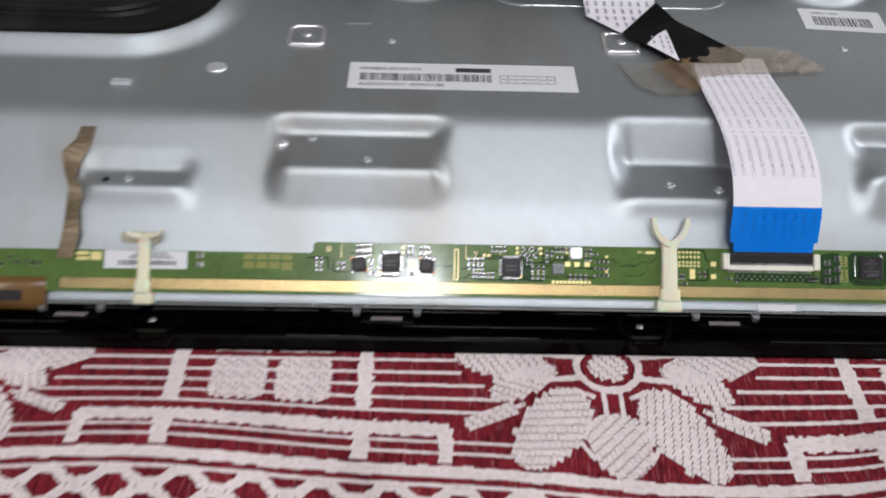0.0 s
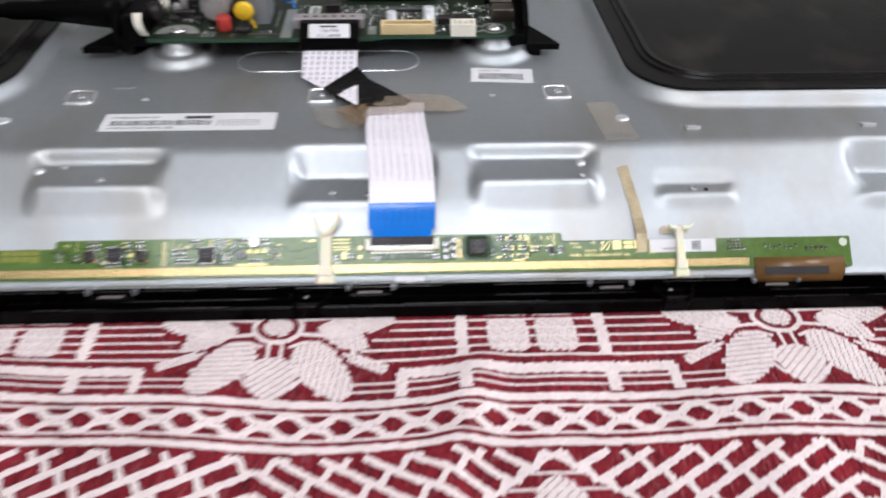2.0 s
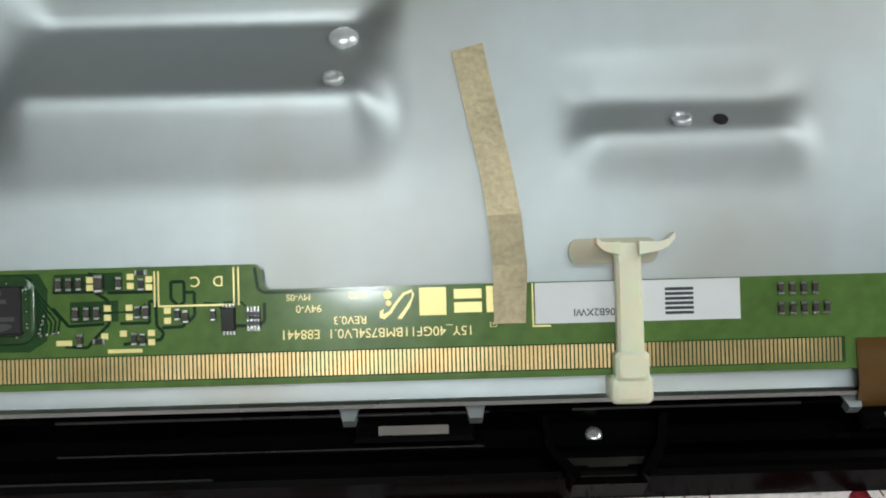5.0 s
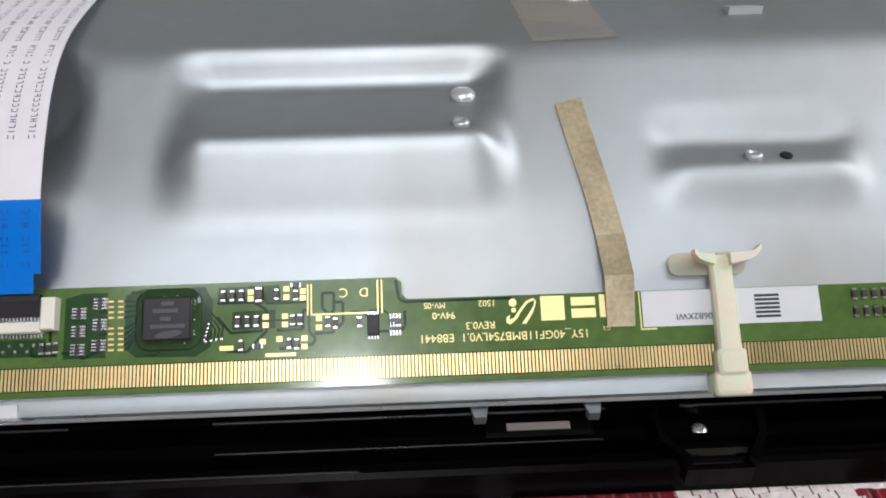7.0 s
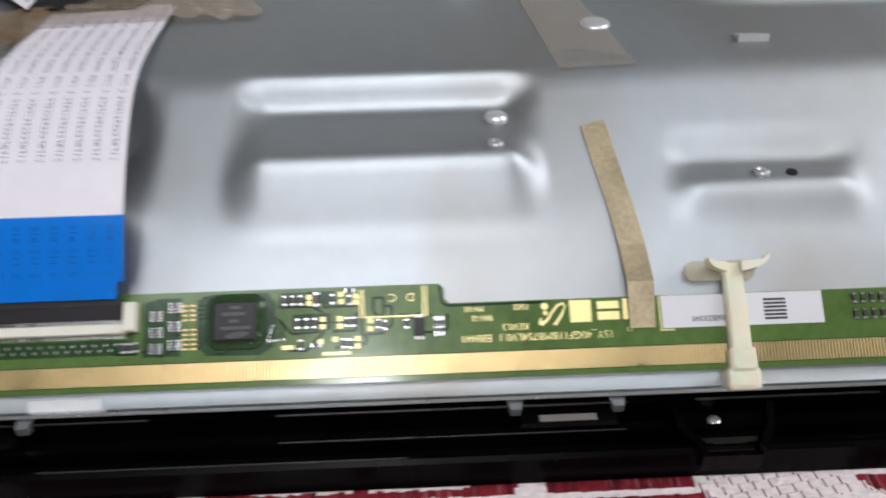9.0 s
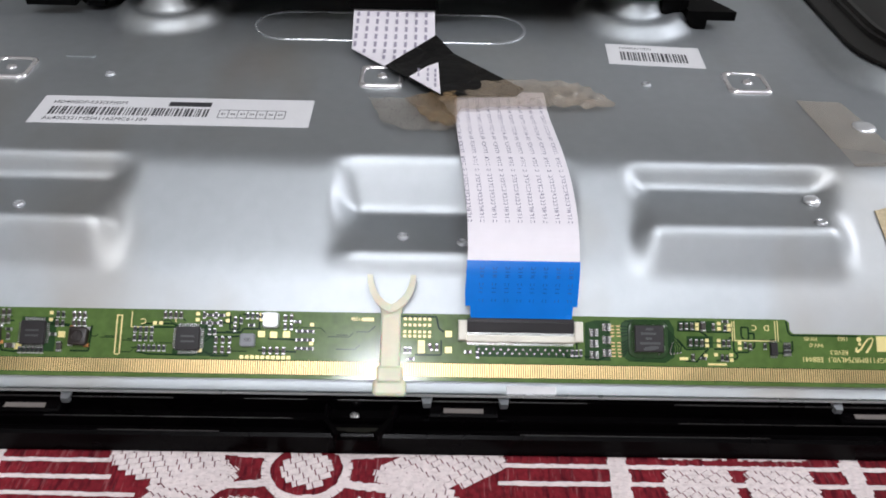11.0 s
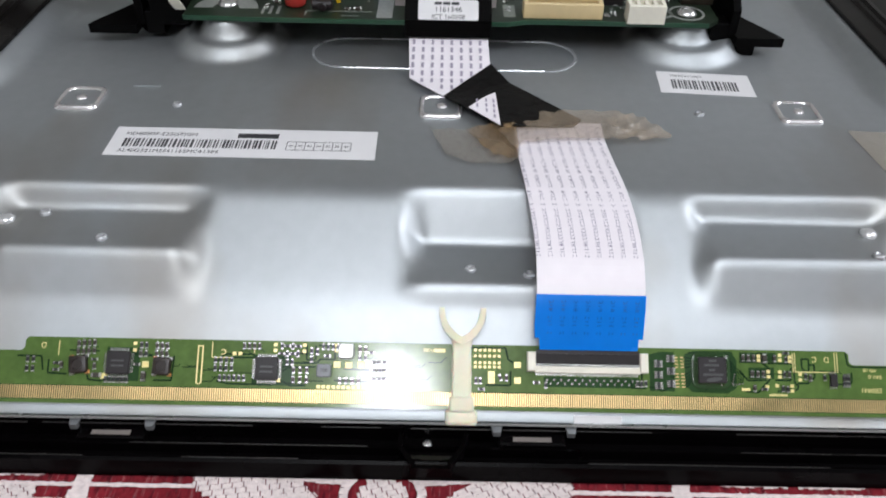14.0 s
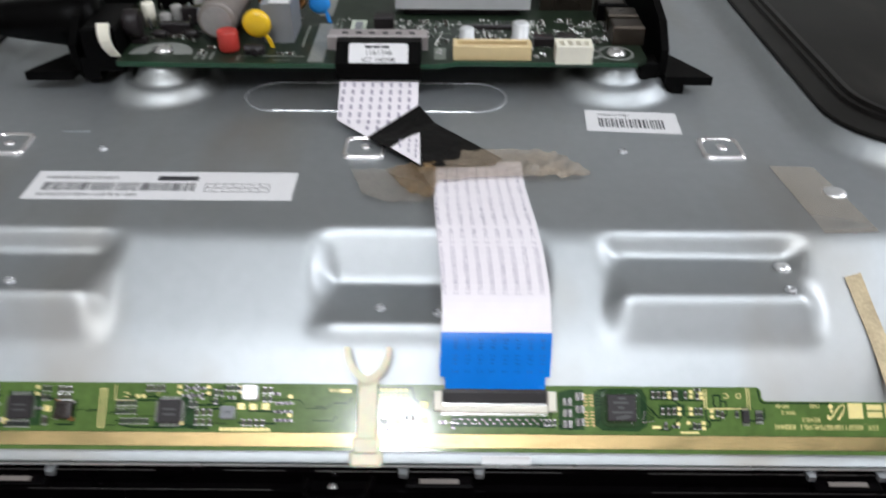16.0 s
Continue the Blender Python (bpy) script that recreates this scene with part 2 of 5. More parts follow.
def sheet(bm, left, right, lift=0.25):
    """A thin strip with thickness between two edges of 3D points."""
    rings = []
    for i in range(len(left)):
        a, b = Vector(left[i]), Vector(right[i])
        t = Vector(left[min(i + 1, len(left) - 1)]) - Vector(left[max(i - 1, 0)])
        n = (b - a).cross(t).normalized()
        n = n * (lift if n.z > 0 else -lift)
        rings.append([a, b, b + n, a + n])
    loft(bm, rings)


def mesh_of(bm, name, smooth=False):
    bmesh.ops.scale(bm, vec=(MM, MM, MM), verts=bm.verts)
    bmesh.ops.recalc_face_normals(bm, faces=bm.faces)
    me = bpy.data.meshes.new(name)
    bm.to_mesh(me)
    bm.free()
    if smooth:
        me.polygons.foreach_set("use_smooth", [True] * len(me.polygons))
    return me


def part(name, bm, mat, parent=None, label="", smooth=False, kind=""):
    me = mesh_of(bm, name, smooth)
    me.materials.append(mat)
    ob = new(name, me)
    ob.parent = parent
    return tagged(ob, label, kind=kind)


def again(ob, m, parent=None):
    """Another piece on the same mesh, at a pose in its parent's frame."""
    o = new(ob.name.split(".")[0], ob.data)
    o.parent = parent or ob.parent
    o.matrix_basis = m
    return o


def thing(name, label, category, m=None, group="", kind=""):
    ob = new(name)
    ob.empty_display_size = 0.01
    if m is not None:
        ob.matrix_basis = m
    return tagged(ob, label, category, group, kind)


def smoothstep(a, b, v):
    t = np.clip((v - a) / (b - a), 0, 1)
    return t * t * (3 - 2 * t)


def words(text, size, m, mat, parent, name="print", align="CENTER"):
    """Lettering as a thin mesh; size in millimetres."""
    cu = bpy.data.curves.new("letters", "FONT")
    cu.body, cu.size, cu.align_x, cu.align_y, cu.extrude = text, size * MM, align, "CENTER", 0.00003
    tmp = bpy.data.objects.new("letters", cu)
    scene.collection.objects.link(tmp)
    me = bpy.data.meshes.new_from_object(tmp.evaluated_get(bpy.context.evaluated_depsgraph_get()))
    bpy.data.objects.remove(tmp)
    me.materials.clear()
    me.materials.append(mat)
    ob = new(name, me)
    ob.parent = parent
    ob.matrix_basis = m
    return ob


def mm(x, y, z, rx=0, ry=0, rz=0):
    return pose(x * MM, y * MM, z * MM, rx, ry, rz)


# ---- the room that closes the place ----
for name, m, sx, sy in (("wall_north", pose(0, 2.2, 1.0), 4.4, 0.1), ("wall_south", pose(0, -2.2, 1.0), 4.4, 0.1), ("wall_east", pose(2.2, 0, 1.0), 0.1, 4.3), ("wall_west", pose(-2.2, 0, 1.0), 0.1, 4.3)):
    bm = bmesh.new()
    box(bm, -sx * 500, sx * 500, -sy * 500, sy * 500, -1600, 1600)
    o = part(name, bm, PLASTER)
    o.matrix_basis = m
    tagged(o, "plain painted plaster wall of the dim room", "wall", kind="structure")
bm = bmesh.new()
box(bm, -2250, 2250, -2250, 2250, 2600, 2700)
tagged(part("ceiling", bm, PLASTER), "plain painted plaster ceiling of the room", "ceiling", kind="structure")
bm = bmesh.new()
box(bm, -2250, 2250, -2250, 2250, -700, -600)
tagged(part("floor", bm, PLASTER), "plain pale floor under the bed", "floor", kind="structure")
bm = bmesh.new()
loft(bm, [[(x, y, z) for x, y in rounded(-900, 900, -800, 1000, 60)] for z in (-600, -12)])
tagged(part("bed", bm, CREAM), "wide bed under the woven bedspread", "bed")

# ---- bedspread ----


def cloth_z(x, y):
    """Height of the cloth in millimetres."""
    rip = 1.5 * np.sin(x / 17.0 + 0.6 * np.sin(y / 23.0)) * np.exp(-((y + 75) / 45.0) ** 2) + 0.8 * np.sin(x / 41.0 + y / 60.0)
    fold = 3.0 * np.exp(-(((x - 25 - 0.25 * (y + 60)) / 9.0) ** 2)) * smoothstep(-30, -55, y) - 1.2 * np.exp(-(((x - 40 - 0.2 * (y + 60)) / 12.0) ** 2)) * smoothstep(-30, -55, y)
    return 1.6 + (rip + fold) * smoothstep(-22, -50, y)


def grid_mesh(name, xs, ys, zf, mat, parent=None, smooth=True):
    X, Y = np.meshgrid(np.array(xs, float), np.array(ys, float))
    Z = zf(X, Y)
    nx, ny = X.shape[1], X.shape[0]
    v = np.stack([X, Y, Z], -1).reshape(-1, 3) * MM
    i = np.arange(nx * ny).reshape(ny, nx)
    f = np.stack([i[:-1, :-1], i[:-1, 1:], i[1:, 1:], i[1:, :-1]], -1).reshape(-1, 4)
    me = bpy.data.meshes.new(name)
    me.from_pydata(v.tolist(), [], f.tolist())
    me.materials.append(mat)
    me.polygons.foreach_set("use_smooth", [smooth] * len(me.polygons))
    ob = new(name, me)
    ob.parent = parent
    return ob


bedspread = thing("bedspread", "maroon and cream woven cotton bedspread, slightly creased", "bedspread")
xs = list(np.arange(-850, -300, 25)) + list(np.arange(-300, 300, 3)) + list(np.arange(300, 851, 25))
ys = list(np.arange(-780, -180, 25)) + list(np.arange(-180, -10, 3)) + list(np.arange(-10, 981, 30))
grid_mesh("cloth", xs, ys, cloth_z, MAROON, bedspread)


def pull(x, y):
    """How far the weave is drawn along y where the cloth was tugged."""
    return float((8.0 * smoothstep(-20, -190, x) - 2.4) * smoothstep(-22, -60, y))


class Weave:
    """Collects cream yarn pieces that lie on the cloth."""

    def __init__(self, lift):
        self.v, self.f, self.lift = [], [], lift

    def quad(self, pts):
        n = len(self.v)
        for x, y in pts:
            y += pull(x, y)
            self.v.append((x * MM, y * MM, (float(cloth_z(x, y)) + self.lift) * MM))
        self.f.append(tuple(range(n, n + len(pts))))

    def stroke(self, pts, width, inside=None, step=1.1):
        for (xa, ya), (xb, yb) in zip(pts, pts[1:]):
            ln = math.hypot(xb - xa, yb - ya)
            k = max(1, int(ln / step))
            ux, uy = (xb - xa) / ln, (yb - ya) / ln
            px, py = -uy * width / 2, ux * width / 2
            for i in range(k):
                s0, s1 = ln * i / k, ln * (i + 1) / k + 0.02
                x0, y0, x1, y1 = xa + ux * s0, ya + uy * s0, xa + ux * s1, ya + uy * s1
                if inside is None or inside((x0 + x1) / 2, (y0 + y1) / 2):
                    a, b = (random.uniform(0.8, 1.2) for _ in range(2))
                    self.quad([(x0 + a * px, y0 + a * py), (x0 - b * px, y0 - b * py), (x1 - b * px, y1 - b * py), (x1 + a * px, y1 + a * py)])

    def blob(self, cx, cy, a, b, turn, taper=0.0, lean=18.0, square=2.2):
        """A petal of straight parallel yarns: half lengths a, b, turned by degrees; taper narrows its far end, lean turns the yarns."""
        c, s = math.cos(radians(turn)), math.sin(radians(turn))
        cl, sl = math.cos(radians(lean)), math.sin(radians(lean))

        def inside(u, v):
            return abs(u) < a and abs(v) < b * (1 - abs(u / a) ** square) ** 0.5 * (1 - taper * u / a)

        hatch, reach, step = 1.5, a + b, 0.3
        for j in range(-int(reach / hatch) - 1, int(reach / hatch) + 2):
            q = j * hatch
            run = None
            for i in range(int(2 * reach / step) + 2):
                r = -reach + i * step
                u, v = cl * r - sl * q, sl * r + cl * q
                ok = inside(u, v)
                if ok and run is None:
                    run = r
                if run is not None and (not ok or int((r + 0.7 * j + 90) / 2.6) != int((r - step + 0.7 * j + 90) / 2.6)):
                    w = hatch * random.uniform(0.47, 0.51)
                    pts = []
                    for rr, qq in ((run, q - w), (r - 0.25, q - w), (r - 0.25, q + w), (run, q + w)):
                        uu, vv = cl * rr - sl * qq, sl * rr + cl * qq
                        pts.append((cx + c * uu - s * vv, cy + s * uu + c * vv))
                    self.quad(pts)
                    run = r if ok else None

    def done(self, name, parent, label):
        me = bpy.data.meshes.new(name)
        me.from_pydata(self.v, [], self.f)
        me.materials.append(CREAM)
        ob = new(name, me)
        ob.parent = parent
        return tagged(ob, label, kind="stuff")


border, petals, bricks = Weave(0.3), Weave(0.42), Weave(0.3)
PERIOD, FLOWER = 195.5, -48.3
for k in range(-2, 3):
    fx = FLOWER + PERIOD * k
    bx = fx + PERIOD / 2

    # flower: ring, heart and petals
    border.stroke([(fx + 9.2 * math.cos(math.tau * i / 28), -26.0 + 7.6 * math.sin(math.tau * i / 28)) for i in range(29)], 2.2)
    petals.blob(fx, -26.0, 5.9, 4.6, 0)
    for sgn in (-1, 1):
        petals.blob(fx + sgn * 18.5, -46.5, 15.5, 8.4, 90 + sgn * 38, -0.12)
        petals.blob(fx + sgn * 31, -25.0, 14.5, 5.6, 90 - sgn * 80, 0.12)
        petals.blob(fx + sgn * 25, -31.5, 11, 4.6, 90 + sgn * 62, 0.2)
        petals.blob(fx + sgn * 34, -43.0, 9.5, 2.6, 90 + sgn * 65, 0.3, lean=0.0)
        border.stroke([(fx + sgn * 8, -22.5), (fx + sgn * 24, -21.5)], 1.8)
        border.stroke([(fx + sgn * 8, -29.5), (fx + sgn * 22, -31.0)], 1.8)
        border.stroke([(fx + sgn * 2.4, -34), (fx + sgn * 2.4, -42)], 1.4)
        border.stroke([(fx + sgn * 5, -36), (fx + sgn * 11, -33.5)], 1.4)
        border.stroke([(fx + sgn * 7.5, -55), (fx + sgn * 11.0, -50)], 1.4)
    petals.blob(fx, -50.5, 9.8, 9.2, 90, -0.15)

    # block between two flowers: squares, posts and a long bar
    def off_flower(x, y, fx=fx, bx=bx):
        d = abs(x - bx)
        return d < PERIOD / 2 - (22 + 22 * math.exp(-(((y + 26) / 9.0) ** 2)) + 9 * math.exp(-(((y + 46) / 12.0) ** 2)))

    for i, y in enumerate((-20.2, -24.4, -28.9, -33.4, -38.0, -42.6)):
        border.stroke([(fx, y), (fx + PERIOD, y)], 1.15, off_flower)
    for y in (-52.5, -56.0):
        border.stroke([(fx, y), (fx + PERIOD, y)], 1.0, off_flower)
    border.stroke([(bx - 51, -48.6), (bx + 51, -48.6)], 4.6)
    border.stroke([(bx - 50, -48), (bx - 50, -59)], 4.0)
    border.stroke([(bx + 50, -48), (bx + 50, -59)], 4.0)
    for d in (-27, 27):
        border.stroke([(bx + d, -18), (bx + d, -42)], 4.6)
        border.stroke([(bx + d, -50), (bx + d, -59)], 4.6)
    for d in (-9.3, 9.3):
        petals.blob(bx + d, -32.6, 8.1, 8.4, 0, 0, 30, 14)
        border.stroke([(bx + d - 8, -20.5), (bx + d + 8, -20.5)], 3.4)

    # chevron bricks and the triangle with a flower
    def in_triangle(x, y, bx=bx):
        return abs((x - bx + PERIOD / 2) % PERIOD - PERIOD / 2) < (-87 - y) * 1.4

    def in_bricks(x, y, bx=bx):
        return y < -84.5 and not in_triangle(x, y)

    for sgn in (-1, 1):
        for i in range(-10, 22):
            c0 = -81 - i * 8.8
            xa, xb = fx, fx + sgn * PERIOD / 2
            slope = 0.6
            bricks.stroke([(xa, c0), (xb, c0 - slope * PERIOD / 2)], 2.8, in_bricks)
            for j in range(10):
                xx = fx + sgn * (j * 12.6 + (6.3 if i % 2 else 0.0) + 6.0)
                yy = c0 - slope * abs(xx - fx)
                if abs(xx - fx) < PERIOD / 2 - 2:
                    bricks.stroke([(xx, yy), (xx - sgn * 3.2, yy - 6.9)], 2.5, in_bricks)
        border.stroke([(bx, -86), (bx + sgn * 97, -86 - 69.3)], 1.5)
        petals.blob(bx + sgn * 21.0, -127.0, 17, 8.0, 90 - sgn * 30, 0.1)
        petals.blob(bx + sgn * 36, -146, 18, 7.4, 90 - sgn * 66, 0.1)
    for i in range(14):
        y = -92.5 - i * 6.0
        border.stroke([(bx - 95, y), (bx + 95, y - 1)], 1.1, in_triangle)
    petals.blob(bx, -111.5, 17.5, 10.2, 90, 0.1)
# bands that run the whole length
for y, w in ((-61.6, 3.4), (-65.6, 1.1), (-77.0, 1.1), (-80.8, 3.0)):
    border.stroke([(-440, y), (440, y)], w, None, 3.0)
NODE = PERIOD / 11
for sgn in (-1, 1):
    pts = [(FLOWER + NODE * k / 8, -71.3 + sgn * (0.7 + 4.1 * max(0.0, min(1.0, 0.4 - 0.95 * math.cos(math.tau * k / 8))))) for k in range(-170, 214)]
    border.stroke(pts, 3.1, None, 1.2)
border.done("woven_border", bedspread, "cream woven bands, bars and lozenges")
petals.done("woven_petals", bedspread, "cream woven flower petals with hatched yarns")
bricks.done("woven_bricks", bedspread, "cream woven diagonal brick pattern")

# ---- television: chassis sheet ----
television = thing("television", "opened flat-screen television lying face down, bare steel back", "television")
TOP = 45.5


def shelf(z, x, y, x0, x1, y0, y1, level, left, right, front, back):
    """Presses a flat shelf into the sheet: ends of given widths, front and back walls of given gradients."""
    q = np.maximum(np.maximum((x0 - x) / left, (x - x1) / right), 0)
    w = np.clip(1 - q, 0, 1)
    inner = np.where(y < y0, np.maximum(z, level - front * (y0 - y)), np.where(y > y1, np.minimum(z, level + back * (y - y1)), level))
    return z * (1 - w) + inner * w


def pressed_z(x, y):
    lower = 28.9 + 0.84 * (y - 9.0)
    upper = 28.9 + 0.615 * (y - 9.0)
    slope = np.where(y < 9, lower, upper)
    slope = slope - 0.25 * np.exp(-(((y - 9) / 2.5) ** 2))
    d = np.clip(0.5 + (slope - TOP) / (2 * 2.2), 0, 1)
    z = slope * (1 - d) + TOP * d - 2.2 * d * (1 - d)
    z = np.minimum(z, TOP)
    z = z + 0.55 * np.maximum(0, -10.9 - y)
    for x0 in (-145.0, 32.5):
        z = shelf(z, x, y, x0, x0 + 44, 17.6, 33.0, 39.4, 5.0, 6.0, 1.3, 1.75)
    for x0, x1 in ((-40, 8), (193, 243)):
        z = shelf(z, x, y, x0, x1, 13.0, 28.4, 33.6, 6.5, 7.0, 1.25, 1.3)
    for x0 in (-202, 107.5):
        z = shelf(z, x, y, x0, x0 + 26, 13.8, 20.4, 34.2, 4.0, 4.5, 1.2, 1.0)
    # raised fields that carry the black sheets
    for x0, x1 in ((-420, -176.0), (107.0, 420)):
        qx = np.maximum(np.maximum(x0 + 28 - x, x - (x1 - 28)), 0)
        qy = np.maximum(np.maximum(98 - y, y - 372), 0)
        out = np.hypot(qx, qy) - 28
        z = z + 6.0 * smoothstep(7.5, -0.5, out)
    # round stand-offs below the main board, and a shallow stadium
    for cx, cy, r in ((-108.7, 123.6, 18.5), (46.2, 127.5, 20.0), (-108.7, 250, 17), (46.2, 250, 18)):
        rr = np.hypot(x - cx, y - cy)
        z = z + 4.4 * smoothstep(r + 1.0, r - 4.2, rr) - 1.4 * np.exp(-(((rr - 10.6) / 1.6) ** 2)) + 6.0 * smoothstep(10.0, 6.5, rr)
    return z


def chassis_z(x, y):
    """The pressed sheet with the soft radii of its bends."""
    z = 0.0
    for dx, dy, k in ((0, 0, 0.2), (1.7, 0, 0.1), (-1.7, 0, 0.1), (0, 1.15, 0.14), (0, -1.15, 0.14), (1.3, 0.9, 0.08), (-1.3, 0.9, 0.08), (1.3, -0.9, 0.08), (-1.3, -0.9, 0.08)):
        z = z + k * pressed_z(x + dx, y + dy)
    return z


xs = list(np.arange(-440, -262, 8)) + list(np.arange(-262, 262, 1.25)) + list(np.arange(262, 441, 8))
ys = list(np.arange(-12.4, 46, 0.8)) + list(np.arange(46, 150, 1.2)) + list(np.arange(150, 491, 8))
grid_mesh("chassis", xs, ys, chassis_z, STEEL, television)

# rolled lower edge of the sheet
bm = bmesh.new()
loft(bm, [[(x, -11.8, 11.0), (x, -12.6, 11.2), (x, -13.0, 11.8), (x, -12.7, 12.3), (x, -12.0, 12.1), (x, -11.4, 11.6)] for x in (-440, 440)])
part("sheet_edge", bm, EDGE, television, "bright rolled steel edge")

# black plastic frame below the sheet, as a stepped section
bm = bmesh.new()
prof = [(-10, 1.5), (-10, 10.5), (-13.25, 10.5), (-13.4, 7.4), (-13.6, 6.2), (-16.2, 6.0), (-16.5, 8.2), (-17.4, 8.4), (-17.8, 5.8), (-19.4, 5.6), (-19.7, 7.4), (-20.6, 7.7), (-21.3, 7.1), (-22.0, 2.2), (-21.2, 1.5)]
loft(bm, [[(x, y, z) for y, z in prof] for x in (-445, 445)])
part("front_frame", bm, PLASTIC, television, "glossy black plastic front frame with stepped ledges")

# catches, tongues and screw bosses along the frame
bm = bmesh.new()
box(bm, -8, 8, -16.3, -12.6, 5.5, 9.2, 0.5)
catch = part("frame_catch", bm, PLASTIC, television, "black plastic catch with a grey window")
catch.matrix_basis = mm(83, 0, 0)
bm = bmesh.new()
box(bm, -4.6, 4.6, -15.6, -14.3, 9.2, 9.35)
window = part("catch_window", bm, GREYSLEEVE, catch)
bm = bmesh.new()
loft(bm, [[(-0.8, -14.3, z), (0.8, -14.3, z), (1.3, -12.4, z), (-1.3, -12.4, z)] for z in (9.4, 10.9)])
tongue = part("steel_tongue", bm, STEEL, television, "small bent steel tongue")
tongue.matrix_basis = mm(74.6, 0, 0)
for cx in (-206, -113.5, -13, 150, 205):
    o = again(catch, mm(cx, 0, 0), television)
    again(window, Matrix(), o)
for cx in (-214.5, -197.5, -122.5, -104.5, -21.5, -3.6, 91.2, 141, 159, 196, 214):
    again(tongue, mm(cx, 0, 0))
bm = bmesh.new()
prism(bm, [(-7.5, -12.4), (-7.5, -17.5), (-4.4, -21.6), (3.2, -21.6), (6.0, -17.5), (7.5, -12.4)], 5.0, 7.2)
prism(bm, [(-8.5, -12.2), (-8.5, -17.9), (-5.4, -22.4), (-4.4, -21.6), (-7.5, -17.5), (-7.5, -12.4)], 5.0, 9.2)
prism(bm, [(7.5, -12.4), (6.0, -17.5), (3.2, -21.6), (4.2, -22.4), (7.2, -17.9), (8.6, -12.2)], 5.0, 9.2)
prism(bm, [(-4.4, -21.6), (-5.4, -22.4), (4.2, -22.4), (3.2, -21.6)], 4.0, 7.6)
boss = part("screw_boss", bm, PLASTIC, television, "black plastic screw pocket")
boss.matrix_basis = mm(108.5, 0, 0)
bm = bmesh.new()
lathe(bm, -1.7, -15.4, [(1.15, 7.2), (1.15, 7.6), (0.9, 7.9), (0.4, 7.95)], 14)
screw = part("screw", bm, CHROME, boss, "small bright screw", True)
for cx in (-36.5, -181):
    again(screw, Matrix(), again(boss, mm(cx, 0, 0), television))

bm = bmesh.new()
prism(bm, [(-5.6, -18.6), (-4.2, -21.2), (3.0, -21.2), (4.6, -18.6)], 7.2, 7.3)
prism(bm, [(-3.6, -20.8), (-2.8, -19.4), (1.8, -19.4), (2.6, -20.8)], 7.3, 7.5)
floor_plate = part("pocket_floor", bm, POCKET, boss, "brown dusty floor of the pocket")
for o in [c for c in television.children if c.data == boss.data and c != boss]:
    again(floor_plate, Matrix(), o)

# ledge edges: dust and their thin highlights put into broken grey strips
rnd = random.Random(5)
for y, z, gaps in ((-17.0, 8.42, ((100, 117), (-45, -28), (-189, -172))), (-20.3, 7.72, ((103, 113), (-41, -31), (-186, -176))), (-13.15, 10.55, ())):
    x = -250.0
    while x < 250:
        x1 = x + rnd.uniform(14, 60)
        if not any(a < x1 and b > x for a, b in gaps):
            bm = bmesh.new()
            box(bm, x, x1, y - rnd.uniform(0.1, 0.22), y + 0.14, z - 0.3, z + 0.05, 0.1)
            part("ledge_rim", bm, GLINT_DUST, television, "dusty scuffed rim of a ledge, its highlight put into the grey")
        x = x1 + rnd.uniform(3, 26)

# black sheets on the raised fields, with a beaded rim
for x0, x1 in ((-420, -175.0), (106.0, 420)):
    bm = bmesh.new()
    loft(bm, [[(x, y, z) for x, y in rounded(x0 + d, x1 - d, 69.5 + d, 401 - d, 28, 10)] for d, z in ((0, 51.2), (0, 52.1), (0.5, 52.4), (8.0, 52.4), (8.8, 53.4), (9.6, 52.4), (11.6, 52.4), (12.4, 53.4), (13.2, 52.4), (16, 51.9))])
    part("black_sheet", bm, BLACK_SHEET, television, "dusty black sheet with a beaded rim")

CLINCH = material("polished_clinch_steel", (0.9, 0.87, 0.88), 0.24, 0.9, 0.05, 300, 40)
# embossed clinch plates, rivets, lanced tabs and screws in the sheet
bm = bmesh.new()
loft(bm, [[(x, y, z) for x, y in rounded(-d, d, -d, d, 2.0)] for d, z in ((6.0, -0.1), (6.0, 0.4), (5.2, 0.48))])
clinch = part("clinch_plate", bm, STEEL, television, "square steel clinch with a bright rim and centre")
clinch.matrix_basis = mm(-144.6, 79.9, TOP)
bm = bmesh.new()
section = [(6.6, -0.1), (6.5, 0.5), (6.1, 0.95), (5.6, 1.05), (5.2, 0.8), (5.0, 0.4)]
rows = [[bm.verts.new((x, y, z)) for x, y in rounded(-d, d, -d, d, 2.3, 6)] for d, z in section]
for a, b in zip(rows, rows[1:]):
    for i in range(len(a)):
        bm.faces.new((a[i], a[(i + 1) % len(a)], b[(i + 1) % len(a)], b[i]))
rim = part("clinch_rim", bm, CLINCH, clinch, "polished raised rim", True)
bm = bmesh.new()
lathe(bm, 0.3, 0.0, [(1.7, 0.4), (1.55, 0.8), (1.2, 1.05), (0.7, 1.15), (0.2, 1.18)], 14)
centre = part("clinch_centre", bm, CLINCH, clinch, "polished round centre", True)
for x, y in ((71.7, 80.3), (-36.4, 79.2)):
    o = again(clinch, mm(x, y, TOP), television)
    again(rim, Matrix(), o)
    again(centre, Matrix(), o)
bm = bmesh.new()
lathe(bm, 0, 0, [(2.2, -0.2), (2.05, 0.5), (1.5, 1.0), (0.7, 1.25), (0.2, 1.3)], 16)
rivet = part("rivet", bm, BRIGHT, television, "domed bright rivet", True)
rivet.matrix_basis = mm(96.9, 55.8, TOP) @ Matrix.Diagonal((1.5, 1.5, 0.9, 1))
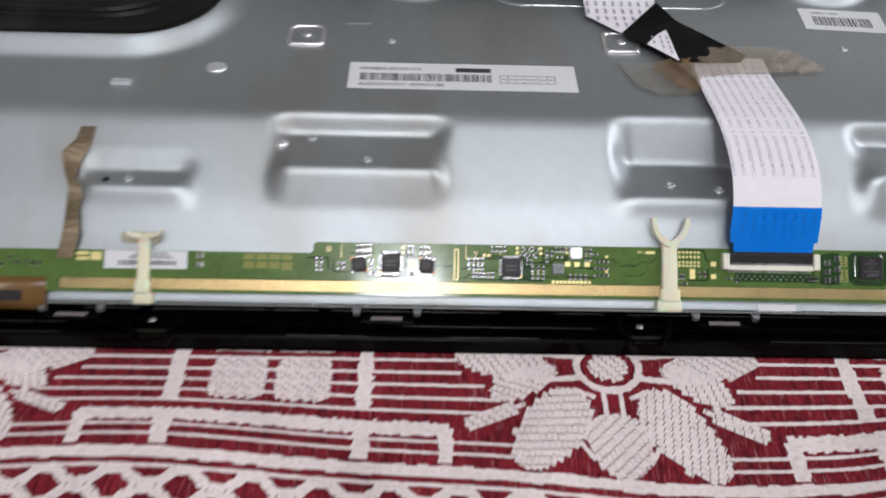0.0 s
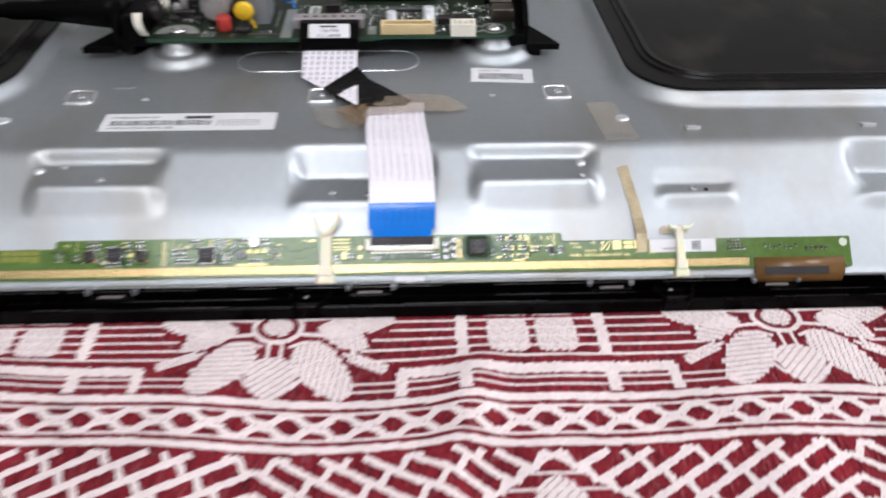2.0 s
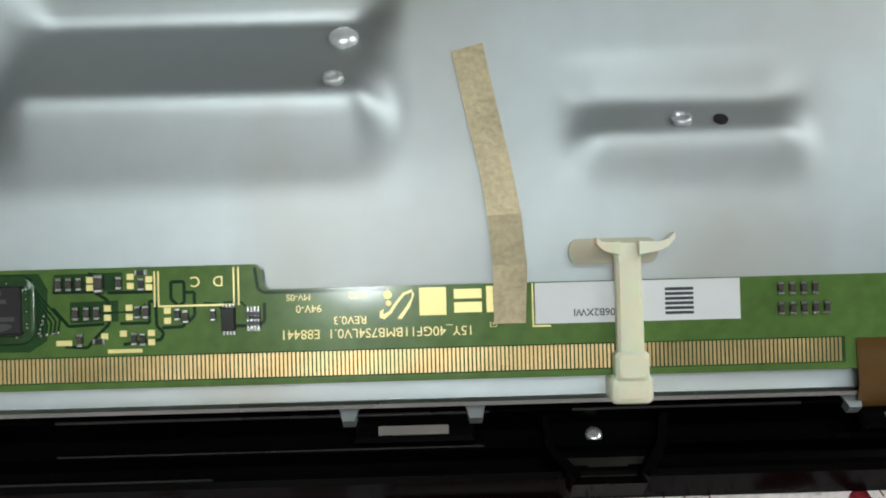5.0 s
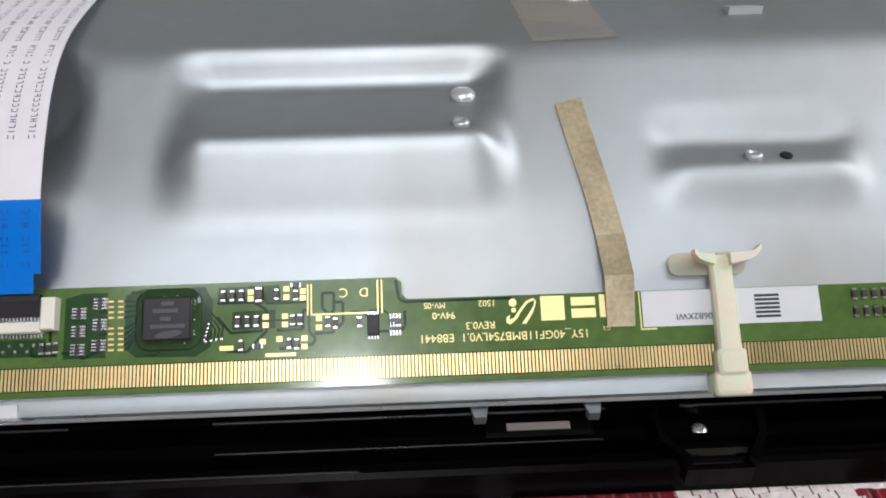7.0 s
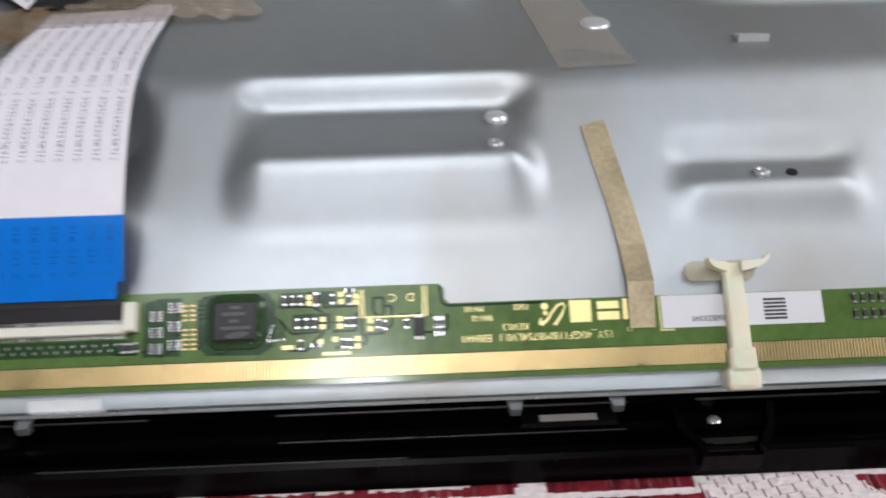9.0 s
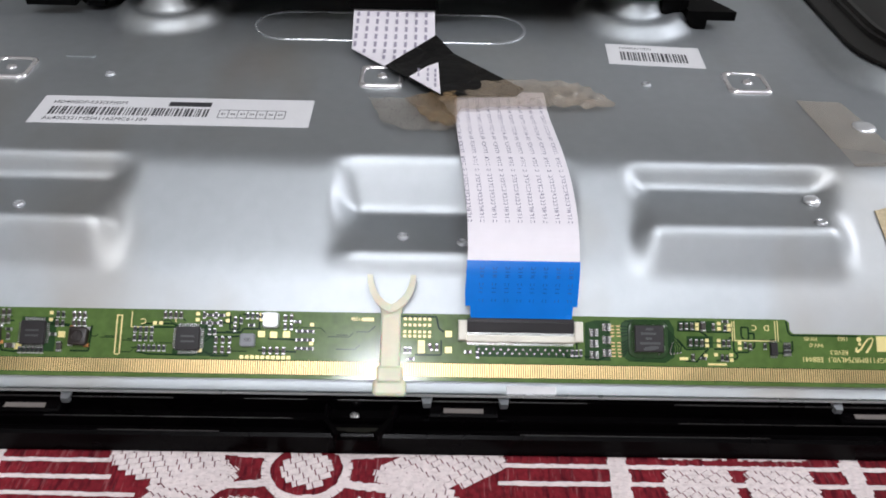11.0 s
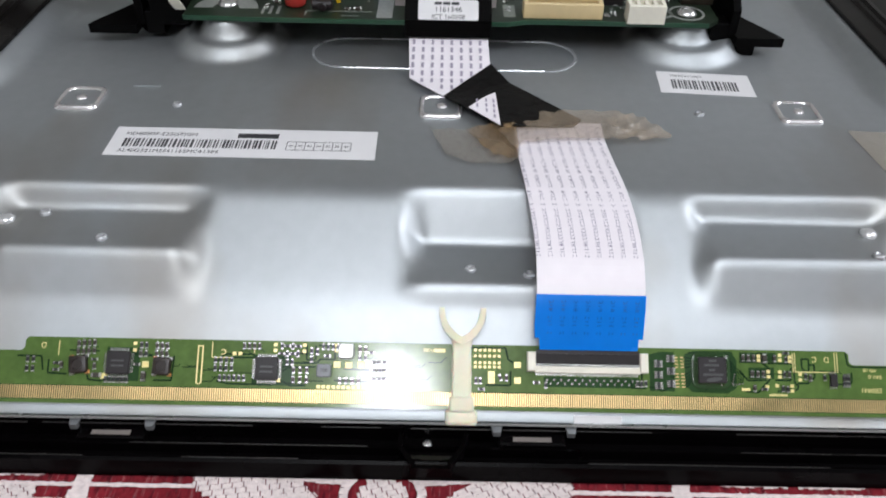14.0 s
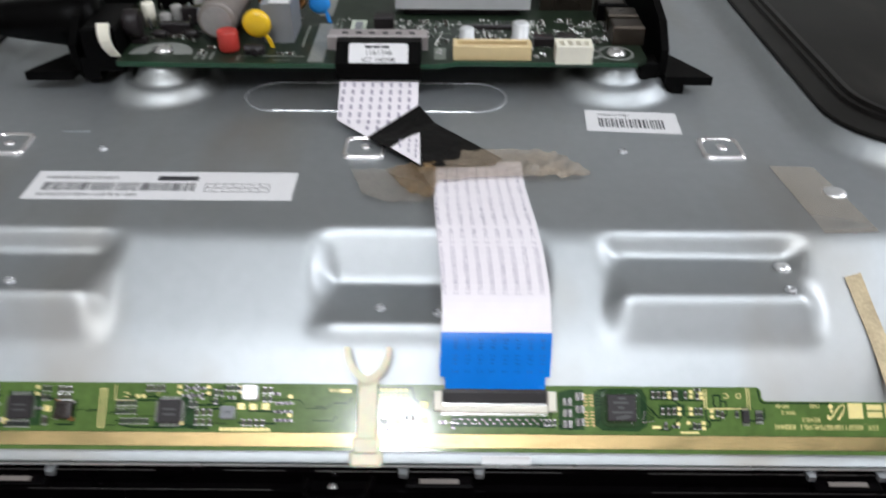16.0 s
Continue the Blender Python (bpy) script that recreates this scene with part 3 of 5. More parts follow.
again(rivet, mm(-171.5, 59.5, TOP) @ Matrix.Diagonal((1.6, 1.5, 0.9, 1)))
for x, y, z in ((-146.8, 28.1, 39.5), (74.6, 29.0, 39.5)):
    again(rivet, mm(x, y, z))
bm = bmesh.new()
lathe(bm, 0, 0, [(1.5, -0.2), (1.35, 0.45), (0.95, 0.75), (0.7, 0.3), (0.2, 0.25)], 14)
dimple = part("small_screw", bm, SOFT_STEEL, television, "small bright screw in the sheet", True)
dimple.matrix_basis = mm(73.7, 20.0, 39.6)
for x, y, z in ((-138.0, 31.0, 39.6), (-120.3, 21.3, 39.6), (-28.1, 18.9, 33.6), (-13.5, 17.0, 33.6), (119.7, 16.4, 34.4), (-191.5, 16.5, 34.4), (-115.2, 77.6, TOP), (41.6, 78.5, TOP), (205, 22, 33.6)):
    again(dimple, mm(x, y, z))
# no opening is cut: a dark disc puts the hole's shade into colour
bm = bmesh.new()
lathe(bm, 0, 0, [(1.0, -0.1), (1.0, 0.14), (0.85, 0.2), (0.5, 0.2)], 12)
hole = part("punched_hole", bm, CHIP, television, "dark disc for the shade of a small punched hole")
hole.matrix_basis = mm(125.0, 16.3, 34.3)
again(hole, mm(-198, 16.5, 34.3))
# lanced tabs: their reflected glint is put into a steel lighter than the sheet
bm = bmesh.new()
loft(bm, [[(-3, -1.6, 0.05), (3, -1.6, 0.05), (3, 1.8, 0.05), (-3, 1.8, 0.05)], [(-3, -1.6, 1.5), (3, -1.6, 1.5), (3, 1.8, 0.4), (-3, 1.8, 0.4)]])
tab = part("lanced_tab", bm, BRIGHT, television, "small lanced steel tab, its glint put into lighter steel")
tab.matrix_basis = mm(125.8, 46.8, TOP)
for x, y in ((203.4, 47.4), (-199.5, 50.2)):
    again(tab, mm(x, y, TOP))
bm = bmesh.new()
loft(bm, [[(x, y, z) for x, y in rounded(-4.4, 4.4, -0.8, 0.8, 0.78)] for z in (0, 0.35)])
bead = part("pressed_bead", bm, STEEL, television)
bead.matrix_basis = mm(-127.6, 89.2, TOP)
bm = bmesh.new()
# stadium bead: its bright edge line is put into steel lighter than the sheet
for i in range(40):
    a, b = [(-35.5 + (33 if math.cos(t) > 0 else -33), 115.2, t) for t in (math.tau * i / 40 + 0.001, math.tau * (i + 1) / 40 - 0.001)]
    ends = [(cx + r * math.cos(t), cy + r * math.sin(t)) for cx, cy, t in (a, b) for r in (10.6, 11.5)]
    loft(bm, [[(x, y, z) for x, y in (ends[0], ends[1], ends[3], ends[2])] for z in (TOP - 0.1, TOP + 0.35)])
for y in (115.2 - 11.5, 115.2 + 10.6):
    box(bm, -68.5, -2.5, y, y + 0.9, TOP - 0.1, TOP + 0.35, 0.15)
part("pressed_ring", bm, SOFT_STEEL, television, "long oval bead on the sheet, its bright edge line put into lighter steel")

# ---- panel board on the sloped edge; its frame: x along, y up the slope, z out of it ----
SLOPE = pose(0, 0.0012, 0.0247, 40, 0, 0)
board = thing("panel_circuit_board", "long narrow green circuit board with gold contacts along the edge", "circuit board", SLOPE)
bm = bmesh.new()
outline = [(-251, -15.6), (181, -15.6), (181, -3.3), (64.6, -3.3), (63.8, -2.5), (63.8, -0.8), (63.0, 0), (-134.6, 0), (-135.4, -0.8), (-135.4, -2.5), (-136.2, -3.3), (-251, -3.3)]
prism(bm, outline, -1.3, 0)
part("substrate", bm, BOARD_GREEN, board)
bm = bmesh.new()
box(bm, -209.5, 139.5, -14.75, -11.35, 0.0, 0.03)
part("contact_bed", bm, DARK_GREEN, board)
verts, faces = [], []
u = -209.0
while u < 139:
    n = len(verts)
    w = 0.33
    for x, y, z in ((u, -14.6, 0.07), (u + w, -14.6, 0.07), (u + w, -11.5, 0.07), (u, -11.5, 0.07), (u, -14.6, 0.0), (u + w, -14.6, 0.0), (u + w, -11.5, 0.0), (u, -11.5, 0.0)):
        verts.append((x * MM, y * MM, z * MM))
    faces += [(n, n + 1, n + 2, n + 3), (n + 4, n + 5, n + 1, n), (n + 7, n + 3, n + 2, n + 6), (n, n + 3, n + 7, n + 4), (n + 1, n + 5, n + 6, n + 2)]
    u += 0.53
me = bpy.data.meshes.new("contact_strip")
me.from_pydata(verts, [], faces)
me.materials.append(GOLD)
ob = new("contact_strip", me)
ob.parent = board
tagged(ob, "row of fine gold-plated contacts", kind="stuff")


def master(name, builders, mats):
    """A small piece of several materials, parked as a mesh for use by place()."""
    bm = bmesh.new()
    for i, build in enumerate(builders):
        n = len(bm.faces)
        build(bm)
        bm.faces.ensure_lookup_table()
        for f in bm.faces[n:]:
            f.material_index = i
    me = mesh_of(bm, name)
    for mt in mats:
        me.materials.append(mt)
    return me


def place(name, me, u, w, turn=0, parent=None, label="", scale=1.0):
    o = new(name, me)
    o.parent = parent or board
    o.matrix_basis = mm(u, w, 0, 0, 0, turn) @ Matrix.Scale(scale, 4)
    return tagged(o, label)


CAP = master("capacitor", [lambda b: box(b, -0.4, 0.4, -0.5, 0.5, 0, 0.6, 0.08), lambda b: (box(b, -0.42, 0.42, 0.48, 0.95, 0, 0.62, 0.1), box(b, -0.42, 0.42, -0.95, -0.48, 0, 0.62, 0.1))], [CERAMIC, TIN])
BIGCAP = master("capacitor", [lambda b: box(b, -0.6, 0.6, -0.72, 0.72, 0, 0.9, 0.1), lambda b: (box(b, -0.63, 0.63, 0.7, 1.3, 0, 0.93, 0.14), box(b, -0.63, 0.63, -1.3, -0.7, 0, 0.93, 0.14))], [CERAMIC, TIN])
RES = master("resistor", [lambda b: box(b, -0.38, 0.38, -0.48, 0.48, 0, 0.4, 0.05), lambda b: (box(b, -0.4, 0.4, 0.48, 0.9, 0, 0.4, 0.08), box(b, -0.4, 0.4, -0.9, -0.48, 0, 0.4, 0.08))], [DARKRES, TIN])
ARRAY = master("chip_network", [lambda b: box(b, -0.95, 0.95, -0.42, 0.42, 0, 0.5, 0.06), lambda b: [box(b, x - 0.17, x + 0.17, s * 0.68 - 0.44, s * 0.68 + 0.44, 0, 0.53, 0.08) for x in (-0.75, -0.25, 0.25, 0.75) for s in (-1, 1)]], [DARKRES, TIN])
PAD = master("solder_pad", [lambda b: box(b, -0.55, 0.55, -0.5, 0.5, 0, 0.08)], [PADGOLD])
BIGPAD = master("solder_pad", [lambda b: box(b, -0.95, 0.95, -0.85, 0.85, 0, 0.08)], [PADGOLD])
BLOBPAD = master("solder_dome", [lambda b: lathe(b, 0, 0, [(0.42, 0), (0.36, 0.2), (0.18, 0.32)], 8)], [TIN])


def quad_chip(name, u, w, half, pins, label):
    bm = bmesh.new()
    box(bm, -half, half, -half, half, 0.1, 1.0, 0.18)
    o = part(name, bm, CHIP, board, label)
    o.matrix_basis = mm(u, w, 0)
    k = 2 * half * 0.86 / pins
    bm = bmesh.new()
    box(bm, -k * 0.27, k * 0.27, -0.45, 0.45, 0, 0.22, 0.08)
    pin = part("pin", bm, TIN, o)
    pin.matrix_basis = mm(half * 0.86 - k * 0.5, half + 0.35, 0)
    for i in range(pins):
        x = -half * 0.86 + k * (i + 0.5)
        for q in range(4):
            if q or i < pins - 1:
                again(pin, mm(0, 0, 0, 0, 0, 90 * q) @ mm(x, half + 0.35, 0), o)
    bm = bmesh.new()
    for i in range(2):
        box(bm, -half * 0.55, half * 0.55, 0.5 - i * 1.2 - 0.25, 0.5 - i * 1.2 + 0.2, 1.0, 1.02)
    part("marking", bm, MARK, o)
    return o


quad_chip("driver_chip", -112.6, -5.9, 2.75, 10, "square black chip with bright pins")
quad_chip("driver_chip", -77.0, -6.7, 2.75, 10, "square black chip with bright pins")

# memory chip with a printed oval and bright solder at its sides
bm = bmesh.new()
loft(bm, [[(x, y, z) for x, y in rounded(-3.2 - d, 3.2 + d, -2.9 - d, 2.9 + d, 0.6 + d, 6)] for d, z in ((1.7, 0.0), (1.3, 0.07), (0.95, 0.16), (0.65, 0.3), (0.42, 0.52), (0.3, 0.85), (0.0, 0.95))])
o = part("varnish_pool", bm, VARNISH, board, "glossy dark varnish pooled round a chip", True)
o.matrix_basis = mm(30.1, -5.1, 0)
bm = bmesh.new()
box(bm, -3.4, 3.4, -3.1, 3.1, 0.2, 1.25, 0.16)
chip = part("memory_chip", bm, CHIP, board, "large black chip with a printed oval")
chip.matrix_basis = mm(30.1, -5.1, 0)
bm = bmesh.new()
for x0, x1, y in ((-0.8, 1.0, 2.2), (-2.0, 1.6, 1.15), (-0.9, 0.6, 0.0), (-2.3, 2.6, -1.1)):
    box(bm, x0, x1, y - 0.28, y + 0.28, 1.25, 1.27)
prism(bm, [(0.35 + 1.9 * math.cos(a) - 0.12 * math.sin(a), -2.25 + 0.5 * math.sin(a) + 0.28 * math.cos(a)) for a in [math.tau * i / 18 for i in range(18)]], 1.25, 1.27)
part("marking", bm, MARK, chip, "faint grey print and oval")
bm = bmesh.new()
for x, y in ((3.62, 2.9), (3.6, 2.2), (3.62, 1.4), (3.7, -0.2), (3.65, -1.8), (3.7, -2.3), (-3.6, 1.7), (-3.6, -0.9), (-0.6, 3.35), (1.2, 3.35), (2.4, -3.5)):
    lathe(bm, x, y, [(0.2, 0), (0.17, 0.35), (0.08, 0.5)], 7)
part("solder_bead", bm, TIN, chip, "bright beads of solder", True, "stuff")

# coils
for u, w, turn in ((-121.9, -6.5, 6), (-102.0, -6.6, -3)):
    h = 2.1
    bm = bmesh.new()
    loft(bm, [[(x, y, z) for x, y in rounded(-h + d, h - d, -h + d, h - d, 0.5 + d, 3)] for d, z in ((0.25, 0.1), (0, 0.4), (0, 1.35), (0.2, 1.6), (0.75, 1.7), (0.85, 1.5))])
    coil = part("coil", bm, COIL_BROWN, board, "brown-black square wound coil")
    coil.matrix_basis = mm(u, w, 0, 0, 0, turn)
    for sx, sy in ((-1, -1), (1, -1), (1, 1), (-1, 1)):
        bm = bmesh.new()
        box(bm, sx * 1.85 - 0.5, sx * 1.85 + 0.5, sy * 1.9 - 0.45, sy * 1.9 + 0.45, 0, 0.6, 0.12)
        part("terminal", bm, TIN if sx * sy > 0 else COPPER, coil)
bm = bmesh.new()
loft(bm, [[(x, y, z) for x, y in rounded(-1.8 + d, 1.8 - d, -1.8 + d, 1.8 - d, 0.7)] for d, z in ((0, 0), (0, 1.6), (0.25, 1.9))])
o = part("can_capacitor", bm, ALU, board, "square silver-topped capacitor")
o.matrix_basis = mm(-58.0, -2.2, 0)
bm = bmesh.new()
loft(bm, [[(x, y, z) for x, y in rounded(-1.7 + d, 1.7 - d, -1.5 + d, 1.5 - d, 0.5)] for d, z in ((0, 0), (0, 1.3), (0.2, 1.5))])
o = part("can_capacitor", bm, GREYBOX, board, "grey moulded coil marked 100")
o.matrix_basis = mm(-63.2, -6.9, 0)
words("100", 1.2, mm(0, 0, 1.52), INK, o, "marking")

# loose rows of small parts: mesh, u, w, turn
C, B, R = CAP, BIGCAP, RES
SMALL = [(C, u, -2.0, 0) for u in (37.9, 39.2, 40.5, 45.6)] + [(B, 43.1, -2.0, 0), (R, 48.4, -2.2, 0), (R, 48.4, -0.7, 90)]
SMALL += [(C, u, -5.8, 0) for u in (40.0, 41.4, 42.7)] + [(R, 47.9, -5.8, 0), (C, 49.0, -5.8, 0), (R, 53.0, -6.2, 0), (C, 54.1, -6.5, 0), (R, 57.6, -6.4, 0)]
SMALL += [(C, 40.5, -9.2, 0), (R, 42.9, -9.4, 90), (R, 47.4, -9.2, 0), (R, 48.5, -9.3, 0), (R, 12.2, -8.7, 0), (R, 13.2, -8.7, 0), (R, 14.2, -8.6, 0)]
SMALL += [(ARRAY, 17.3, -3.8 - 2.6 * i, 90) for i in range(3)] + [(ARRAY, 20.3, -2.5 - 3.0 * i, 90) for i in range(3)] + [(ARRAY, 62.8, -6.4, 0), (ARRAY, 62.8, -7.6, 0)]
SMALL += [(C, 131.2 + 1.5 * i, -4.9 - 2.6 * j, 0) for i in range(5) for j in range(2) if i - j < 4]
SMALL += [(RES, 146 + 2.1 * i, -7.4 + (0.9 if i % 3 == 0 else 0), 0) for i in range(7)] + [(CAP, 163 + 2.0 * i, -7.8, 0) for i in range(5)]
SMALL += [(ARRAY, -168.5, -4.6, 90), (ARRAY, -168.5, -7.2, 90), (CAP, -224, -6, 0), (RES, -215, -7.5, 0), (RES, -217, -7.5, 0), (RES, -219, -7.0, 90), (CAP, -221.5, -7.2, 0), (RES, -226, -8, 0), (CAP, -236, -6.5, 0), (CAP, -239, -7.5, 90), (RES, -242, -6.5, 0), (CAP, -245, -7, 0), (CAP, -228, -6, 90), (RES, -232, -7, 0)]
# round the two coils and their chip
SMALL += [(R, -134.4, -5.4, 0), (R, -133.0, -5.4, 0), (R, -134.4, -7.6, 0), (R, -133.0, -7.6, 0), (R, -127.4, -6.2, 90), (C, -126.2, -6.6, 0), (R, -127.4, -7.8, 90)]
SMALL += [(C, -122.4 + 1.25 * i, -1.5 - 1.9 * j + 0.1 * i, 0) for i in range(4) for j in range(2)]
SMALL += [(R, -118.4, -5.2, 90), (C, -118.3, -6.8, 0), (B, -117.6, -8.9, 90), (R, -107.4, -1.6, 0), (R, -106.2, -1.6, 0), (C, -107.4, -3.6, 0), (R, -106.2, -3.6, 0), (R, -108.2, -6.2, 90)]
SMALL += [(C, -103.6 + 1.2 * i, -1.7 - 1.9 * j, 10) for i in range(3) for j in range(2)] + [(R, -115.4 + 1.0 * i, -9.9, 0) for i in range(6)] + [(B, -106.4, -9.0, 0)]
# round the next chip, the grey coil and the silver capacitor
SMALL += [(R, -89.4 + 1.3 * i, -4.8 - 1.9 * j, 0) for i in range(4) for j in range(2)] + [(R, -88.2 + 1.15 * i, -9.0, 0) for i in range(6)] + [(C, -82.6 + 1.2 * i, -1.3, 0) for i in range(4)]
SMALL += [(R, -73.6 + 1.3 * i, -1.2 - 1.8 * j, 90 * ((i + j) % 2)) for i in range(4) for j in range(2)] + [(R, -72.2, -5.0, 0), (R, -71.0, -5.0, 0)]
SMALL += [(C, -70.6 + 1.6 * i, -6.9 - 2.2 * j, 0) for i in range(3) for j in range(2)] + [(R, -66.4, -2.2, 0), (R, -66.4, -4.2, 0), (R, -65.0, -2.4, 0)]
SMALL += [(R, -63.6 + 1.15 * i, -1.2, 0) for i in range(4)] + [(R, -62.6, -3.4, 90), (C, -54.8, -1.6, 0), (C, -53.4, -1.6, 0), (R, -54.8, -3.6, 0), (R, -53.4, -3.6, 0), (R, -52.0, -2.4, 90)]
SMALL += [(C, -59.4 + 1.5 * i, -9.2, 0) for i in range(4)] + [(R, -51.4 + 1.3 * i, -4.6 - 2.0 * j, 90) for i in range(3) for j in range(3)]
# beside the connector
SMALL += [(R, -26.7, -8.6, 0), (R, -25.7, -8.6, 0), (C, -20.9, -7.8, 20), (C, -19.4, -7.8, 0), (RES, -25.4, -10.6, 90), (CAP, -12.2, -8.8, 90), (RES, -9.9, -9.4, 0)]
for me, u, w, turn in SMALL:
    place(me.name.split(".")[0], me, u, w, turn, scale=0.9)
PADS = [(41.8, -1.5), (41.8, -2.5), (47.0, -1.2), (47.0, -2.4), (49.4, -1.6), (49.4, -2.6), (44.0, -5.2), (44.0, -6.4), (46.0, -8.5), (43.6, -8.8), (49.6, -8.5), (49.6, -9.7), (-109.0, -1.2), (-109.0, -2.8), (-85.0, -3.2), (-83.6, -3.2), (-75.2, -0.9), (-75.2, -2.3), (-74.2, -9.4), (-68.2, -0.9), (-68.2, -2.4), (-60.4, -0.8), (-60.4, -2.0), (-48.6, -3.0), (-48.6, -7.4)]
for u, w in PADS + [(46.8, -5.2), (46.8, -6.4), (51.7, -5.7), (51.7, -7.0)]:
    place("solder_pad", PAD, u, w, scale=0.8)
for u, w in ((-106.2, -6.2), (-60.2, -5.4), (-57.4, -5.5), (-54.4, -5.4), (-16.7, -4.7), (-23.0, -7.0), (-23.0, -8.5), (-16.7, -8.4), (-115.9, -9.1)):
    place("solder_pad", BIGPAD, u, w, scale=0.85)
for i in range(6):
    for w in (-1.3, -2.7, -4.3, -5.3):
        place("solder_pad", PAD, -26.9 + 1.15 * i, w, scale=0.62)
for i in range(10):
    place("solder_pad", PAD, -64.5 + 1.2 * i, -10.75, scale=0.8)
for i in range(26):
    place("solder_dome", BLOBPAD, -9.6 + 0.86 * i, -8.1 - 0.9 * (i % 2), scale=0.75)
for i in range(4):
    place("solder_dome", BLOBPAD, 35.4 + 0.75 * i, -8.5 + 0.1 * i, scale=0.6)
for i in range(5):
    place("solder_dome", BLOBPAD, 35.2 + 0.15 * i, -8.2 + 0.55 * i, scale=0.5)
BAR = master("via_bar", [lambda b: box(b, -0.4, 0.4, -0.14, 0.14, 0, 0.06)], [GOLD])
for i in range(10):
    if i != 4:
        for u in (21.7, 23.1):
            place("via_bar", BAR, u + 0.03 * i, -2.2 - 0.78 * i)
for k, out in enumerate(([(15.2, -1.6), (17.6, -0.9), (21.2, -0.9), (21.2, -10.3), (15.2, -10.3)], [(23.8, -1.4), (26, -0.5), (35.2, -0.5), (36.4, -2.6), (36.2, -9.2), (34, -10.6), (25.5, -10.4), (23.8, -9.0)], [(-10.4, -7.3), (12.6, -7.3), (13.4, -9.8), (-10.4, -9.8)], [(-79.9, -3.4), (-71.4, -3.4), (-70.6, -10.6), (-80.6, -10.6)], [(-115.6, -2.2), (-107.6, -2.2), (-107.6, -10.2), (-115.6, -10.2)], [(37.2, -0.7), (46.0, -0.6), (46.0, -2.9), (37.0, -3.0)], [(39.2, -4.3), (45.4, -4.2), (45.4, -6.9), (39.2, -7.0)])):
    bm = bmesh.new()
    prism(bm, out, 0.0, 0.012)
    part("dark_ground_area", bm, DARK_GREEN, board)
bm = bmesh.new()
box(bm, -0.85, 0.85, -1.5, 1.5, 0, 0.8, 0.1)
o = part("small_chip", bm, CHIP, board, "small black chip with tiny legs")
o.matrix_basis = mm(59.6, -7.0, 0)
for i in range(8):
    bm = bmesh.new()
    x, y = -0.66 + 0.44 * (i % 4), 1.75 if i < 4 else -1.75
    box(bm, x - 0.12, x + 0.12, y - 0.28, y + 0.28, 0, 0.22, 0.05)
    part("leg", bm, TIN, o)
bm = bmesh.new()
lathe(bm, 178.2, -5.7, [(1.7, 0), (1.6, 0.06)], 18)
part("hole_ring", bm, SILK, board)

# copper traces under the mask
bm = bmesh.new()


def trace(pts, width=0.22):
    for (xa, ya), (xb, yb) in zip(pts, pts[1:]):
        ln = math.hypot(xb - xa, yb - ya)
        px, py = -(yb - ya) / ln * width / 2, (xb - xa) / ln * width / 2
        vs = [bm.verts.new(p) for p in ((xa + px, ya + py, 0.035), (xa - px, ya - py, 0.035), (xb - px, yb - py, 0.035), (xb + px, yb + py, 0.035))]
        bm.faces.new(vs)


for i in range(10):
    y = -2.2 - 0.78 * i
    if i != 4:
        trace([(20.2, y), (21.4, y)], 0.3)
        trace([(23.5, y), (24.2, y), (25.2 + (0.4 if i < 5 else 0), -2.4 - i * 0.6), (26.8, -2.4 - i * 0.6)], 0.3)
for i in range(6):
    trace([(33.6, -2.4 - i * 0.5), (34.6, -2.5 - i * 0.5), (37.9 - i * 0.55, -6.4 - i * 0.22), (37.6 - i * 0.5, -8.4)], 0.26)
